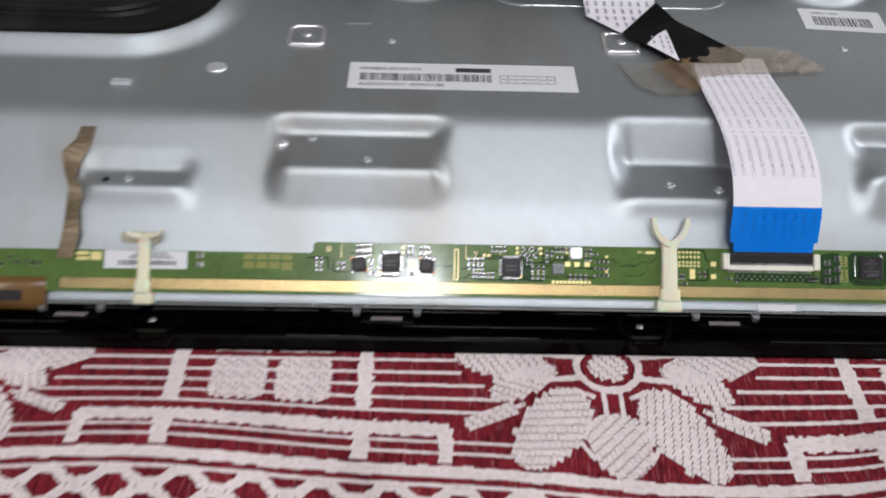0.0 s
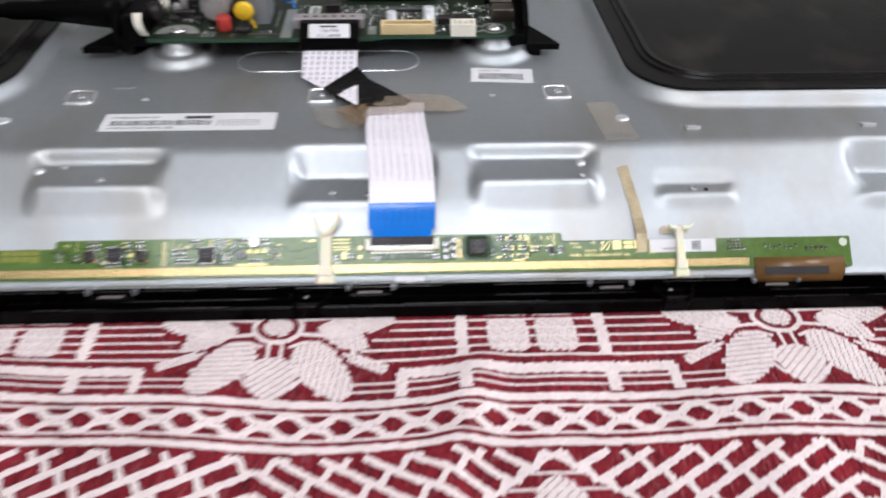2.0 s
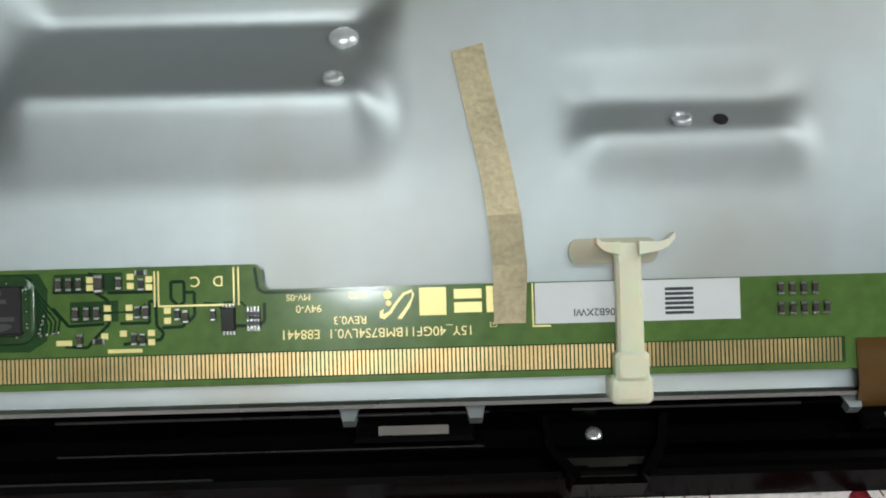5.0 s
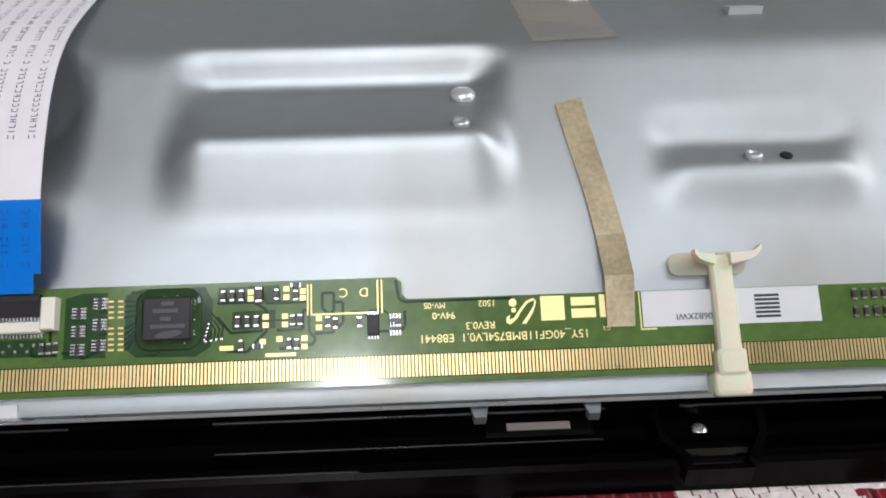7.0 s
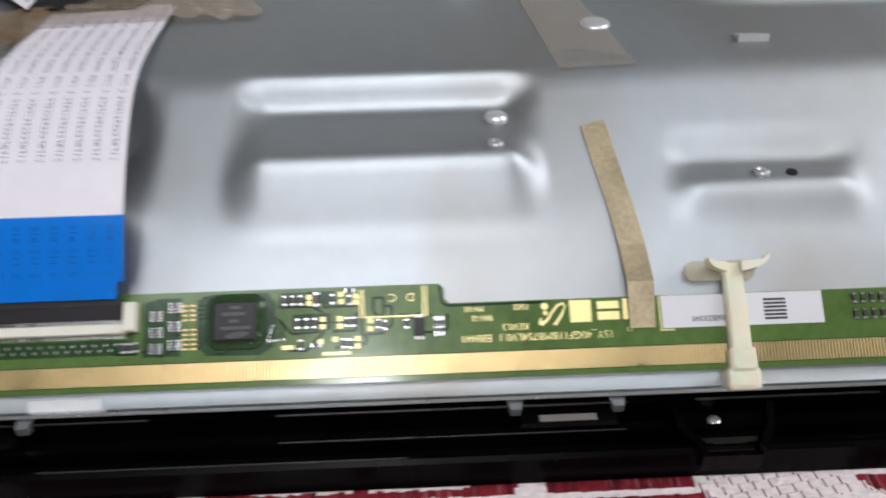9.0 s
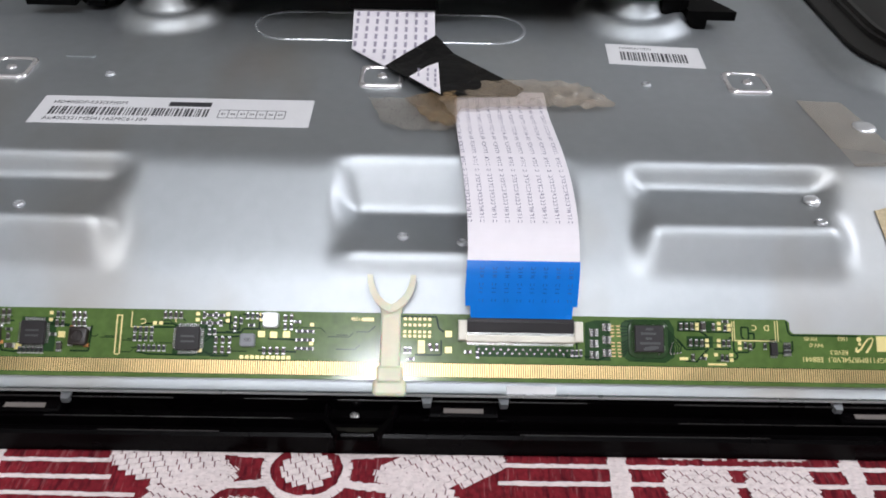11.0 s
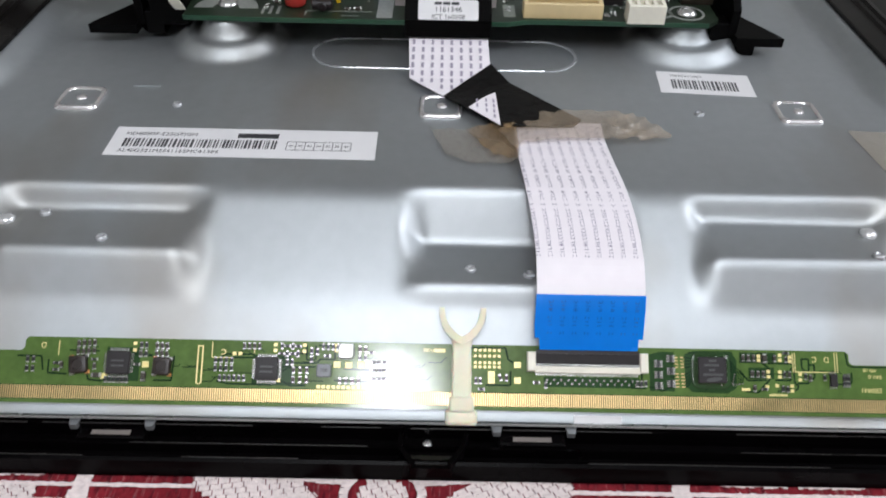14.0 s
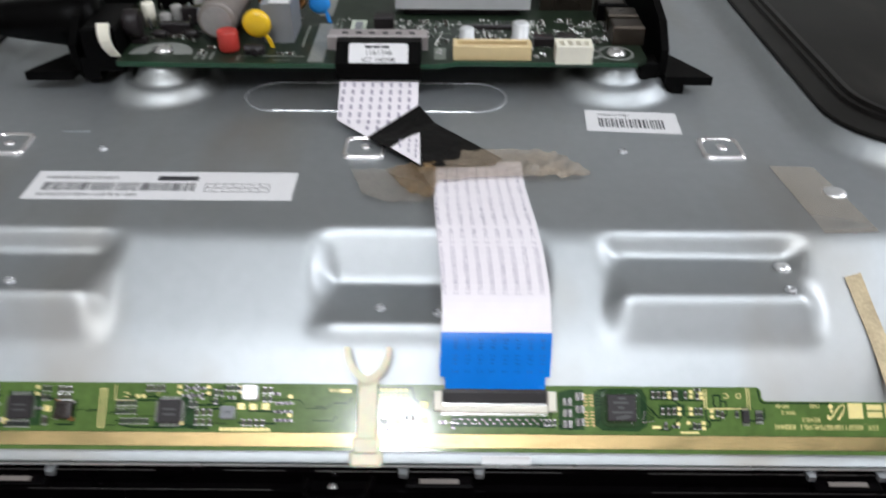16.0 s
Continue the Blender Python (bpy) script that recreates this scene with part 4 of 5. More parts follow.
# outlines of copper fields: each a chain of corners
for chain in ([(20.6, -9.2), (18.0, -10.3), (17.2, -9.6), (15.0, -9.4)], [(13.3, -5.2), (13.3, -8.0)], [(10.8, -7.8), (10.8, -9.7), (14.4, -9.7)], [(24.6, -1.0), (33.5, -1.0), (34.4, -1.4)],
              [(37.0, -3.0), (42.3, -3.0), (44.1, -4.2), (44.2, -7.2), (42.6, -8.8), (41.4, -10.2), (38.5, -10.0)], [(43.0, -3.0), (43.0, -0.9), (41.6, -0.7)], [(44.0, -3.2), (49.8, -3.2), (49.8, -1.5)], [(37.0, -5.0), (39.0, -7.4), (43.6, -7.2)],
              [(47.6, -0.6), (49.0, -0.6), (49.0, -1.4)], [(45.6, -7.2), (49.4, -7.2), (49.4, -4.4), (50.2, -4.5), (50.3, -7.6), (51.2, -8.6), (50.8, -9.4), (46.0, -9.9)], [(52.2, -2.0), (53.9, -2.0), (53.9, -4.6), (53.4, -5.0)], [(52.2, -2.0), (52.2, -4.2), (53.2, -5.2)],
              [(54.0, -3.4), (55.2, -3.4), (55.2, -6.4), (54.4, -7.2), (53.8, -7.2), (53.8, -7.8), (51.0, -7.9)], [(56.4, -4.9), (58.4, -5.1), (58.6, -5.6)], [(60.4, -7.9), (63.6, -7.9), (64.2, -7.2), (64.2, -5.0)], [(63.0, -0.4), (63.4, -3.2), (64.2, -3.7), (80, -3.7)],
              [(-89.6, -5.6), (-87.4, -3.4), (-80.6, -3.3), (-79.6, -4.0)], [(-87.4, -4.2), (-80.0, -4.1)], [(-89.0, -9.8), (-86.0, -10.4), (-76.0, -10.5), (-73.0, -9.6), (-71.6, -10.6), (-67.6, -10.5)], [(-73.6, -4.6), (-72.2, -2.8), (-66.8, -2.9)], [(-73.6, -6.4), (-70.6, -5.2), (-65.0, -5.2), (-64.4, -4.2), (-60.4, -4.2)],
              [(-65.2, -6.0), (-72.0, -6.3), (-73.4, -7.4)], [(-67.6, -1.0), (-67.6, -4.4), (-65.4, -4.4), (-65.4, -1.0)], [(-64.8, -0.9), (-60.8, -0.9), (-60.8, -4.0)], [(-129.4, -5.4), (-129.4, -8.6), (-124.8, -8.8)], [(-120.0, -8.6), (-119.6, -10.0), (-116.4, -10.3), (-115.6, -9.6)], [(-124.6, -3.1), (-117.4, -3.2)],
              [(-137.0, -4.6), (-131.2, -4.6), (-130.6, -8.0)], [(-109.8, -3.8), (-104.6, -3.9)], [(-104.0, -9.9), (-99.8, -9.9), (-99.4, -4.0)], [(-58.6, -6.4), (-52.0, -6.6)], [(-60.8, -9.2), (-52.0, -9.4)], [(-28.2, -0.7), (-19.6, -0.7), (-19.0, -3.4), (-17.8, -4.2)], [(-18.4, -6.2), (-18.4, -9.6), (-24.4, -9.6)]):
    trace(chain, 0.42)
for k in range(34):
    x, y = random.uniform(-130, 60), random.uniform(-10.5, -1.2)
    if -37 < x < -14 or abs(x) < 15:
        continue
    dx, dy = random.uniform(1.5, 5), random.uniform(-1.5, 1.5)
    trace([(x, y), (x + dx, y), (x + dx + abs(dy), max(-10.8, min(-1, y + dy)))], 0.2)
part("copper_trace_layer", bm, TRACE, board, kind="stuff")

# printed lines, letters and the maker's plain mark
for x0, x1, y0, y1 in ((50.0, 50.2, -5.2, -0.6), (50.5, 50.7, -5.2, -0.6), (60.2, 60.4, -5.2, -0.3), (60.8, 61.0, -5.2, -0.3), (50.7, 60.2, -5.25, -5.0), (-93.9, -93.6, -10.4, -1.4), (-92.8, -92.5, -10.4, -1.4), (-93.6, -92.8, -1.65, -1.4),
                       (-93.6, -92.8, -10.65, -10.4), (-90.5, -90.3, -4.2, -0.6), (-90.3, -86, -4.3, -4.1), (-127.3, -127.1, -4.4, -0.8), (-80.3, -80.1, -3.0, -0.6), (98.8, 99.0, -9.1, -3.4), (98.8, 101.2, -9.1, -8.85)):
    bm = bmesh.new()
    box(bm, x0, x1, y0, y1, 0.0, 0.05)
    part("printed_line", bm, PADGOLD, board)
GOLDPADS = [(37.4, 39.4, -9.9, -9.2), (44.0, 48.4, -11.0, -10.5), (-36.8, -34.2, -2.0, -1.2), (84.2, 87.7, -7.2, -3.6), (88.7, 92.3, -5.15, -3.9), (88.7, 92.3, -6.95, -5.6), (92.9, 93.8, -7.0, -3.6), (-200.5, -197.2, -6.4, -3.9), (-204.6, -201.0, -4.9, -3.9), (-204.6, -201.0, -6.4, -5.4)]
GOLDPADS += [(-155.8 + 3.7 * i, -152.6 + 3.7 * i, -5.5 - 2.6 * j - (0.4 if i == 3 and j else 0), -3.8 - 2.3 * j) for i in range(4) for j in range(2)]
for x0, x1, y0, y1 in GOLDPADS:
    bm = bmesh.new()
    box(bm, x0, x1, y0, y1, 0, 0.08)
    part("copper_pad" if -160 < x0 < -138 else "gold_pad", bm, MASKED if -160 < x0 < -138 else PADGOLD, board)
bm = bmesh.new()
prism(bm, [(79.0, -7.3), (79.6, -7.6), (80.6, -6.8), (81.4, -5.6), (82.3, -4.5), (83.3, -4.1), (83.2, -4.9), (82.4, -6.1), (81.3, -7.5), (81.9, -7.6), (83.0, -6.0), (83.6, -4.4), (83.2, -3.8), (82.1, -4.2), (81.0, -5.5), (80.2, -6.6), (79.5, -6.9), (79.6, -6.2), (79.1, -6.5)], 0, 0.06)
lathe(bm, 80.1, -4.4, [(0.6, 0), (0.55, 0.06)], 14)
lathe(bm, 80.2, -5.5, [(0.4, 0), (0.36, 0.06)], 12)
part("printed_mark", bm, PADGOLD, board, "plain slanted printed mark")
for text, size, u, w in (("15Y_40GF11BMB7S4LV0.1  E88441", 1.72, 91.2, -9.2), ("REV0.3", 1.5, 77.4, -7.5), ("94V-0", 1.4, 71.6, -5.9), ("1502", 1.3, 77.6, -4.3), ("MV-0S", 1.2, 70.2, -4.4), ("G2", 0.9, 94.3, -8.6), ("D", 1.9, 59.0, -2.0), ("C", 1.9, 56.0, -2.0), ("C", 1.9, -87.0, -2.8), ("D", 1.9, -130.2, -1.9), ("F1506", 1.1, -36.8, -1.5)):
    words(text, size, mm(u, w, 0.02, 0, 0, 180), PADGOLD, board, "printed_text", "LEFT")

# connector of the flat cable
bm = bmesh.new()
for s in (-1, 1):
    box(bm, min(s * 12.5, s * 14.5), max(s * 12.5, s * 14.5), -6.2, -1.5, 0, 2.1, 0.25)
box(bm, -12.6, 12.6, -6.5, -4.9, 0, 1.7, 0.2)
box(bm, -12.6, 12.6, -4.9, -1.4, 0, 0.8)
conn = part("cable_connector", bm, IVORY, board, "ivory flat-cable connector with a dark latch")
bm = bmesh.new()
loft(bm, [[(-12.4, -4.8, 0.8), (12.4, -4.8, 0.8), (12.4, -1.2, 0.8), (-12.4, -1.2, 0.8)], [(-12.4, -4.5, 1.5), (12.4, -4.5, 1.5), (12.4, -1.0, 2.0), (-12.4, -1.0, 2.0)]])
prism(bm, [(-12.4, -1.1), (-11.2, -1.1), (-9.4, -0.2), (9.4, -0.2), (11.2, -1.1), (12.4, -1.1), (12.4, -2), (-12.4, -2)], 1.5, 2.05)
part("latch", bm, CHIP, conn, "dark latch bar")
bm = bmesh.new()
for i in range(50):
    x = -12.2 + 0.4975 * i
    box(bm, x - 0.12, x + 0.12, -7.1, -6.4, 0, 0.3)
    box(bm, x - 0.1, x + 0.1, -5.0, -4.3, 0.8, 1.62)
part("contact_comb", bm, TIN, conn, kind="stuff")

# labels on the board with their printed bars
for u0, u1, dark in ((99.2, 125.9, True), (-196.4, -172.2, False)):
    bm = bmesh.new()
    box(bm, u0, u1, -8.7, -3.4, 0.08, 0.16)
    lab = tagged(part("board_label", bm, PAPER), "white paper label stuck on the green board", "label")
    lab.matrix_basis = SLOPE
    bm = bmesh.new()
    if dark:
        for j in range(6):
            box(bm, 116.1, 119.8, -7.9 + 0.62 * j, -7.9 + 0.62 * j + 0.38, 0.16, 0.19)
        words("06B2XWI", 1.35, mm(109.6, -7.3, 0.19, 0, 0, 180), INK, lab, "lettering", "LEFT")
    else:
        x = u0 + 4
        while x < u1 - 3.5:
            d = random.uniform(0.12, 0.4)
            box(bm, x, x + d, -7.7, -6.3, 0.16, 0.19)
            x += d + random.uniform(0.1, 0.3)
        for j in range(3):
            box(bm, u0 + 7 + j, u1 - 4 - j, -5.6 + 0.7 * j, -5.3 + 0.7 * j, 0.16, 0.19)
    part("printed_bars", bm, INK, lab, kind="stuff")

# amber chip films that dive into the frame
for u0, u1 in ((140.9, 177.8), (-249, -212.8)):
    bm = bmesh.new()
    path = [(-11.6, 0.15), (-14.5, 0.35), (-17.5, 0.2), (-19.6, -0.8), (-21.0, -2.6), (-21.6, -5.0)]
    taper = [0, 0, 0.2, 0.5, 0.7, 0.8]
    sheet(bm, [(u0 + t, w, n) for (w, n), t in zip(path, taper)], [(u1 - t, w, n) for (w, n), t in zip(path, taper)], 0.12)
    film = tagged(part("chip_film", bm, COF, None, "", True), "amber flexible chip film bent over the panel edge", "flex film")
    film.matrix_basis = SLOPE
    bm = bmesh.new()
    box(bm, u0 + 4, u1 - 7, -18.6, -15.6, 0.3, 0.7)
    part("film_chip", bm, CHIP, film)

# ---- nylon clips ----


def clip(u, forked, label):
    c = thing("nylon_clip", label, "cable clip", SLOPE @ mm(u, 0, 0), "nylon clips along the board")
    k = 1.15 if forked else 0.84
    bm = bmesh.new()
    rings = []
    for w, half, z0, z1 in ((1.5, 2.3, 0.0, 1.2), (-1.0, 1.95, 0.25, 1.6), (-6, 2.0, 0.3, 1.8), (-12, 2.05, 0.25, 1.8), (-15.5, 2.2, 0.0, 1.6)):
        half *= k
        rings.append([(-half, w, z0), (half, w, z0), (half, w, z1 - 0.4), (half - 0.4, w, z1), (-half + 0.4, w, z1), (-half, w, z1 - 0.4)])
    loft(bm, rings)
    part("post", bm, NYLON, c)
    bm = bmesh.new()
    loft(bm, [[(x, y, z) for x, y in rounded(-3.3 * k + d, 3.3 * k - d, -19.2 + d, -15.4 - d, 0.9)] for d, z in ((0, -1.6), (0, 1.2), (0.25, 1.6), (0.8, 1.8))])
    part("foot", bm, NYLON, c)
    bm = bmesh.new()
    loft(bm, [[(x, y, z) for x, y in rounded(-2.6 * k + d, 2.6 * k - d, -16.2 + d, -12.4 - d, 0.6)] for d, z in ((0, 0.2), (0, 1.8), (0.5, 2.25))])
    part("collar", bm, NYLON, c)
    if forked:
        for s in (-1, 1):
            bm = bmesh.new()
            rings = []
            for a in np.linspace(0, 1, 9):
                ang = radians(-90 + 92 * a)
                cx, cy = s * 5.0 * math.cos(ang), 5.8 + 5.0 * math.sin(ang) + 2.6 * a
                t = 1.0 - 0.35 * a
                px, py = s * math.cos(ang) * t, math.sin(ang) * t
                rings.append([(cx - px, cy - py, 0.2 + a), (cx + px, cy + py, 0.2 + a), (cx + px, cy + py, 2.2 + a), (cx - px, cy - py, 2.2 + a)])
            loft(bm, rings)
            part("prong", bm, NYLON, c)
    else:
        for s in (-1, 1):
            bm = bmesh.new()
            rings = []
            for a in np.linspace(0, 1, 6):
                x = s * (1.2 + (4.3 if s > 0 else 3.2) * a)
                y = 0.8 + 0.3 * a + (1.2 if s > 0 else 0.7) * a ** 6
                t = 0.85 - 0.45 * a
                rings.append([(x, y - t, 0.4 + a), (x, y + t, 0.4 + a), (x, y + t, 2.4 + a), (x, y - t, 2.4 + a)])
            loft(bm, rings)
            part("arm", bm, NYLON, c)
        bm = bmesh.new()
        loft(bm, [[(x, y, z) for x, y in rounded(-7.4, 4.2, -1.2, 2.2, 1.4)] for z in (-0.6, 0.0)])
        part("wing", bm, NYLON_FILM, c, "thin translucent yellowed wing")
    return c


clip(-30.2, True, "yellowed nylon clip with a forked head over the board")
clip(111.2, False, "yellowed nylon clip with short arms over the label")
clip(-184.6, False, "yellowed nylon clip with short arms over the label")

# white tag on the steel edge
bm = bmesh.new()
box(bm, -3.0, 8.6, -18.7, -16.4, -1.7, -1.35)
o = tagged(part("paper_tag", bm, PAPER), "small blank white tag on the steel edge", "tag")
o.matrix_basis = SLOPE


# ---- tapes on the sheet ----
def on_sheet(x, y, lift=0.25):
    return (x, y, float(chassis_z(np.array(float(x)), np.array(float(y)))) + lift)


def tape(name, left, right, mat, label, lift=0.25, thick=0.12, fine=6):
    L, R = [], []
    for (a, b), (c, d) in zip(zip(left, left[1:]), zip(right, right[1:])):
        for i in range(fine):
            t = i / fine
            L.append(tuple(np.array(a) * (1 - t) + np.array(b) * t))
            R.append(tuple(np.array(c) * (1 - t) + np.array(d) * t))
    L.append(left[-1])
    R.append(right[-1])
    bm = bmesh.new()
    sheet(bm, L, R, thick)
    o = part(name, bm, mat)
    return tagged(o, label, "tape")


def slope_point(u, w, n=0.3):
    v = SLOPE @ Vector((u * MM, w * MM, n * MM))
    return (v.x / MM, v.y / MM, v.z / MM)


tape("conductive_tape", [on_sheet(89.3, 25.6), on_sheet(91.0, 18.0), on_sheet(92.6, 11.0, 0.5), on_sheet(93.4, 6.0, 1.2), slope_point(93.8, -1.0, 0.9), slope_point(93.8, -8.5)],
     [on_sheet(93.6, 26.6), on_sheet(95.3, 18.6), on_sheet(96.8, 11.8, 0.5), on_sheet(97.8, 6.2, 1.2), slope_point(98.2, -1.0, 0.9), slope_point(97.9, -8.5)], TAPE_BROWN, "glittery brown conductive tape from sheet to board", 0.25)
tape("conductive_tape", [on_sheet(-207.2, 31), on_sheet(-208.2, 27, 0.8), on_sheet(-211.0, 22, 3.2), on_sheet(-210.4, 18, 1.0), on_sheet(-208.0, 13, 2.6), on_sheet(-208.8, 9, 1.0), slope_point(-208.2, 2.0, 1.6), slope_point(-210.2, -6.0)],
     [on_sheet(-202.8, 31), on_sheet(-203.6, 26, 0.6), on_sheet(-206.0, 20.5, 1.0), on_sheet(-206.4, 16, 2.4), on_sheet(-204.0, 12, 0.8), on_sheet(-204.6, 7.5, 2.2), slope_point(-203.8, 1.0, 0.8), slope_point(-205.6, -6.0)], TAPE_SHADED, "wrinkled brown conductive tape from sheet to board, darker for its shade", 0.25, 0.12, 3)
tape("clear_tape", [on_sheet(83.0, 70), on_sheet(84.6, 55), on_sheet(86.8, 36.4)], [on_sheet(95.6, 69.5), on_sheet(98.5, 55), on_sheet(101.2, 37)], CLEAR, "strip of clear film tape over a rivet", 1.3)

# paper labels with bar codes on the sheet


def paper_label(name, x0, x1, y0, y1, skew, label):
    bm = bmesh.new()
    box(bm, x0, x1, y0, y1, 0.05, 0.14)
    o = tagged(part(name, bm, PAPER), label, "label")
    o.matrix_basis = mm(0, 0, TOP, 0, 0, skew)
    return o


def bars(o, x0, x1, y0, y1, lo, hi):
    bm = bmesh.new()
    x = x0
    while x < x1:
        d = random.uniform(lo, hi)
        box(bm, x, min(x + d, x1), y0, y1, 0.14, 0.17)
        x += d + random.uniform(lo, hi * 0.9)
    part("bar_code", bm, INK, o, kind="stuff")


o = paper_label("serial_label", -128.3, -54.2, 49.5, 64.2, 0, "long white bar code label stuck on the steel sheet")
bars(o, -124.5, -82.0, 54.0, 58.2, 0.2, 0.75)
words("HD400DF-E33(S7)GM", 2.2, mm(-125, 60.7, 0.15), INK, o, "lettering", "LEFT")
words("AL40G321M2S41162MC61384", 2.2, mm(-125, 51.9, 0.15), INK, o, "lettering", "LEFT")
bm = bmesh.new()
box(bm, -93.5, -82.0, 59.4, 61.8, 0.14, 0.17)
part("maker_bar", bm, INK, o)
bm = bmesh.new()
for i in range(8):
    box(bm, -79.2 + 2.55 * i, -79.0 + 2.55 * i, 53.6, 58.0, 0.14, 0.17)
for y in (53.6, 57.8):
    box(bm, -79.2, -61.15, y, y + 0.2, 0.14, 0.17)
part("tick_boxes", bm, INK, o)
for i in range(7):
    words("B%d" % (i + 1), 1.3, mm(-77.8 + 2.55 * i, 55.8, 0.15), INK, o, "lettering")
o = paper_label("part_label", 32.4, 62.0, 92.6, 107.0, -3.4, "short white bar code label stuck on the steel sheet")
o.matrix_basis = mm(-6.0, 1.6, TOP, 0, 0, -4.0)
bars(o, 36.5, 57.5, 95.6, 101.6, 0.25, 0.8)
words("H40K3110Z1", 1.9, mm(36.5, 104.2, 0.15), INK, o, "lettering", "LEFT")

# ---- flat cable ----
cable = thing("flat_cable", "white flat ribbon cable with a blue end, folded and partly black-taped", "ribbon cable")
PATH_C = [(0.0, -1.2, 26.0), (0.0, 2.2, 30.8), (0.3, 6.8, 36.6), (0.2, 14.5, 42.4), (-0.6, 25.0, 46.6), (-1.5, 36.0, 48.0), (-2.2, 47.0, 47.6), (-2.6, 58.0, 46.8), (-2.4, 69.5, 46.6)]
WIDE = [12.6, 13.0, 13.0, 13.0, 13.0, 12.9, 12.8, 12.7, 12.6]


def along(t):
    """Centre and across-vector of the cable at t from 0 to 8, smooth."""
    i = min(int(t), len(PATH_C) - 2)
    f = t - i
    p = [np.array(PATH_C[max(0, min(len(PATH_C) - 1, i + k))], float) for k in (-1, 0, 1, 2)]
    c = 0.5 * ((2 * p[1]) + (-p[0] + p[2]) * f + (2 * p[0] - 5 * p[1] + 4 * p[2] - p[3]) * f * f + (-p[0] + 3 * p[1] - 3 * p[2] + p[3]) * f ** 3)
    w = WIDE[i] * (1 - f) + WIDE[i + 1] * f
    return c, w


def ribbon(name, t0, t1, mat, label, lift=0.0, thick=0.22, x0=-1.0, x1=1.0, n=40):
    L, R = [], []
    for k in range(n + 1):
        c, w = along(t0 + (t1 - t0) * k / n)
        L.append((c[0] + x0 * w, c[1], c[2] + lift))
        R.append((c[0] + x1 * w, c[1], c[2] + lift))
    bm = bmesh.new()
    sheet(bm, L, R, thick)
    return part(name, bm, mat, cable, label)


ribbon("blue_end", 0.55, 2.0, BLUE, "bright blue stiffener end", 0.0, 0.24, -1.01, 1.01)
ribbon("blue_tongue", 0.0, 0.56, BLUE, "narrower blue tongue in the connector", 0.0, 0.23, -0.93, 0.93, 12)
ribbon("white_ribbon", 2.0, 8.0, FILM, "white film with rows of fine print")
STROKES = (((0, 0.16, -0.5, 0.5), (0, 0.62, 0.34, 0.5)), ((0, 0.62, -0.5, -0.34), (0, 0.62, 0.34, 0.5)), ((0, 0.16, -0.5, 0.5), (0.16, 0.62, -0.08, 0.08), (0.46, 0.62, -0.5, 0.5)),
           ((0, 0.62, -0.5, -0.34), (0, 0.14, -0.34, 0.34), (0.14, 0.62, 0.34, 0.5)), ((0.24, 0.4, -0.5, 0.5),), ((0, 0.16, -0.5, 0.5), (0.16, 0.6, -0.08, 0.08), (0.16, 0.6, 0.34, 0.5)))


def print_rows(name, columns, t0, t1, mat, label, seed, groups, tall=0.95):
    """Fine print along the cable as unreadable bars: characters in groups with gaps between them."""
    rnd = random.Random(seed)
    text = []
    for size in groups:
        text += [STROKES[rnd.randrange(len(STROKES))] for _ in range(size)] + [None]
    verts, faces = [], []
    for fx in columns:
        t, k = t0, 0
        while t < t1:
            c0, w0 = along(t)
            c1, _ = along(min(7.99, t + 0.05))
            d = (c1 - c0) / max(1e-6, np.linalg.norm(c1 - c0))
            up = np.array((0, -d[2], d[1])) * 0.27
            for a0, a1, b0, b1 in text[k % len(text)] or ():
                n = len(verts)
                for a, b in ((a0, b0), (a1, b0), (a1, b1), (a0, b1)):
                    verts.append(tuple((c0 + d * a * tall + np.array((fx * w0 + b * tall, 0, 0)) + up) * MM))
                faces.append((n, n + 1, n + 2, n + 3))
            t += 0.05 * 0.98 * tall / max(1e-6, np.linalg.norm(c1 - c0))
            k += 1
    me = bpy.data.meshes.new(name)
    me.from_pydata(verts, [], faces)
    me.materials.append(mat)
    ob = new(name, me)
    ob.parent = cable
    return tagged(ob, label, kind="stuff")


COLUMNS = [-0.96 + 0.227 * i for i in range(9)]
print_rows("cable_print", COLUMNS, 2.95, 4.75, GREYINK, "rows of fine grey print", 1, (15, 1))
print_rows("cable_print", COLUMNS, 4.9, 7.7, GREYINK, "rows of fine grey print", 2, (6, 2, 6))
print_rows("end_print", COLUMNS[1:], 0.7, 1.85, BLUEINK, "dark print on the blue end", 3, (1, 3, 4))

# upper run of the cable from the plug to the fold
bm = bmesh.new()
z0 = 47.4
loft(bm, [[(-47.6, 121, 52.0 + d), (-21.2, 121, 52.0 + d), (-20.8, 94, z0 + d), (-46.4, 94.0, z0 + d)] for d in (0.0, 0.25)])
loft(bm, [[(-46.4, 94.0, z0 + d), (-22.0, 94.0, z0 + d), (-35.4, 82.2, z0 + d)] for d in (0.0, 0.25)])
part("upper_ribbon", bm, FILM, cable, "white film running to the main board")
bm = bmesh.new()
loft(bm, [[(-20.6, 100.9, z0 + 1.5 + d), (-15.2, 90.6, z0 + 0.3 + d), (4.6, 70.0, z0 - 0.4 + d), (2.0, 66.5, z0 - 0.5 + d), (-19.0, 64.8, z0 + d), (-28.4, 74.6, z0 + d), (-35.6, 82.0, z0 + d)] for d in (0.3, 0.65)])
part("black_wrap", bm, BLACK_TAPE, cable, "black cloth tape round the fold")
bm = bmesh.new()
loft(bm, [[(-28.2, 75.0, z0 + d), (-19.2, 65.0, z0 + d), (-19.9, 84.4, z0 + d), (-23.0, 81.8, z0 + d)] for d in (0.7, 0.9)])
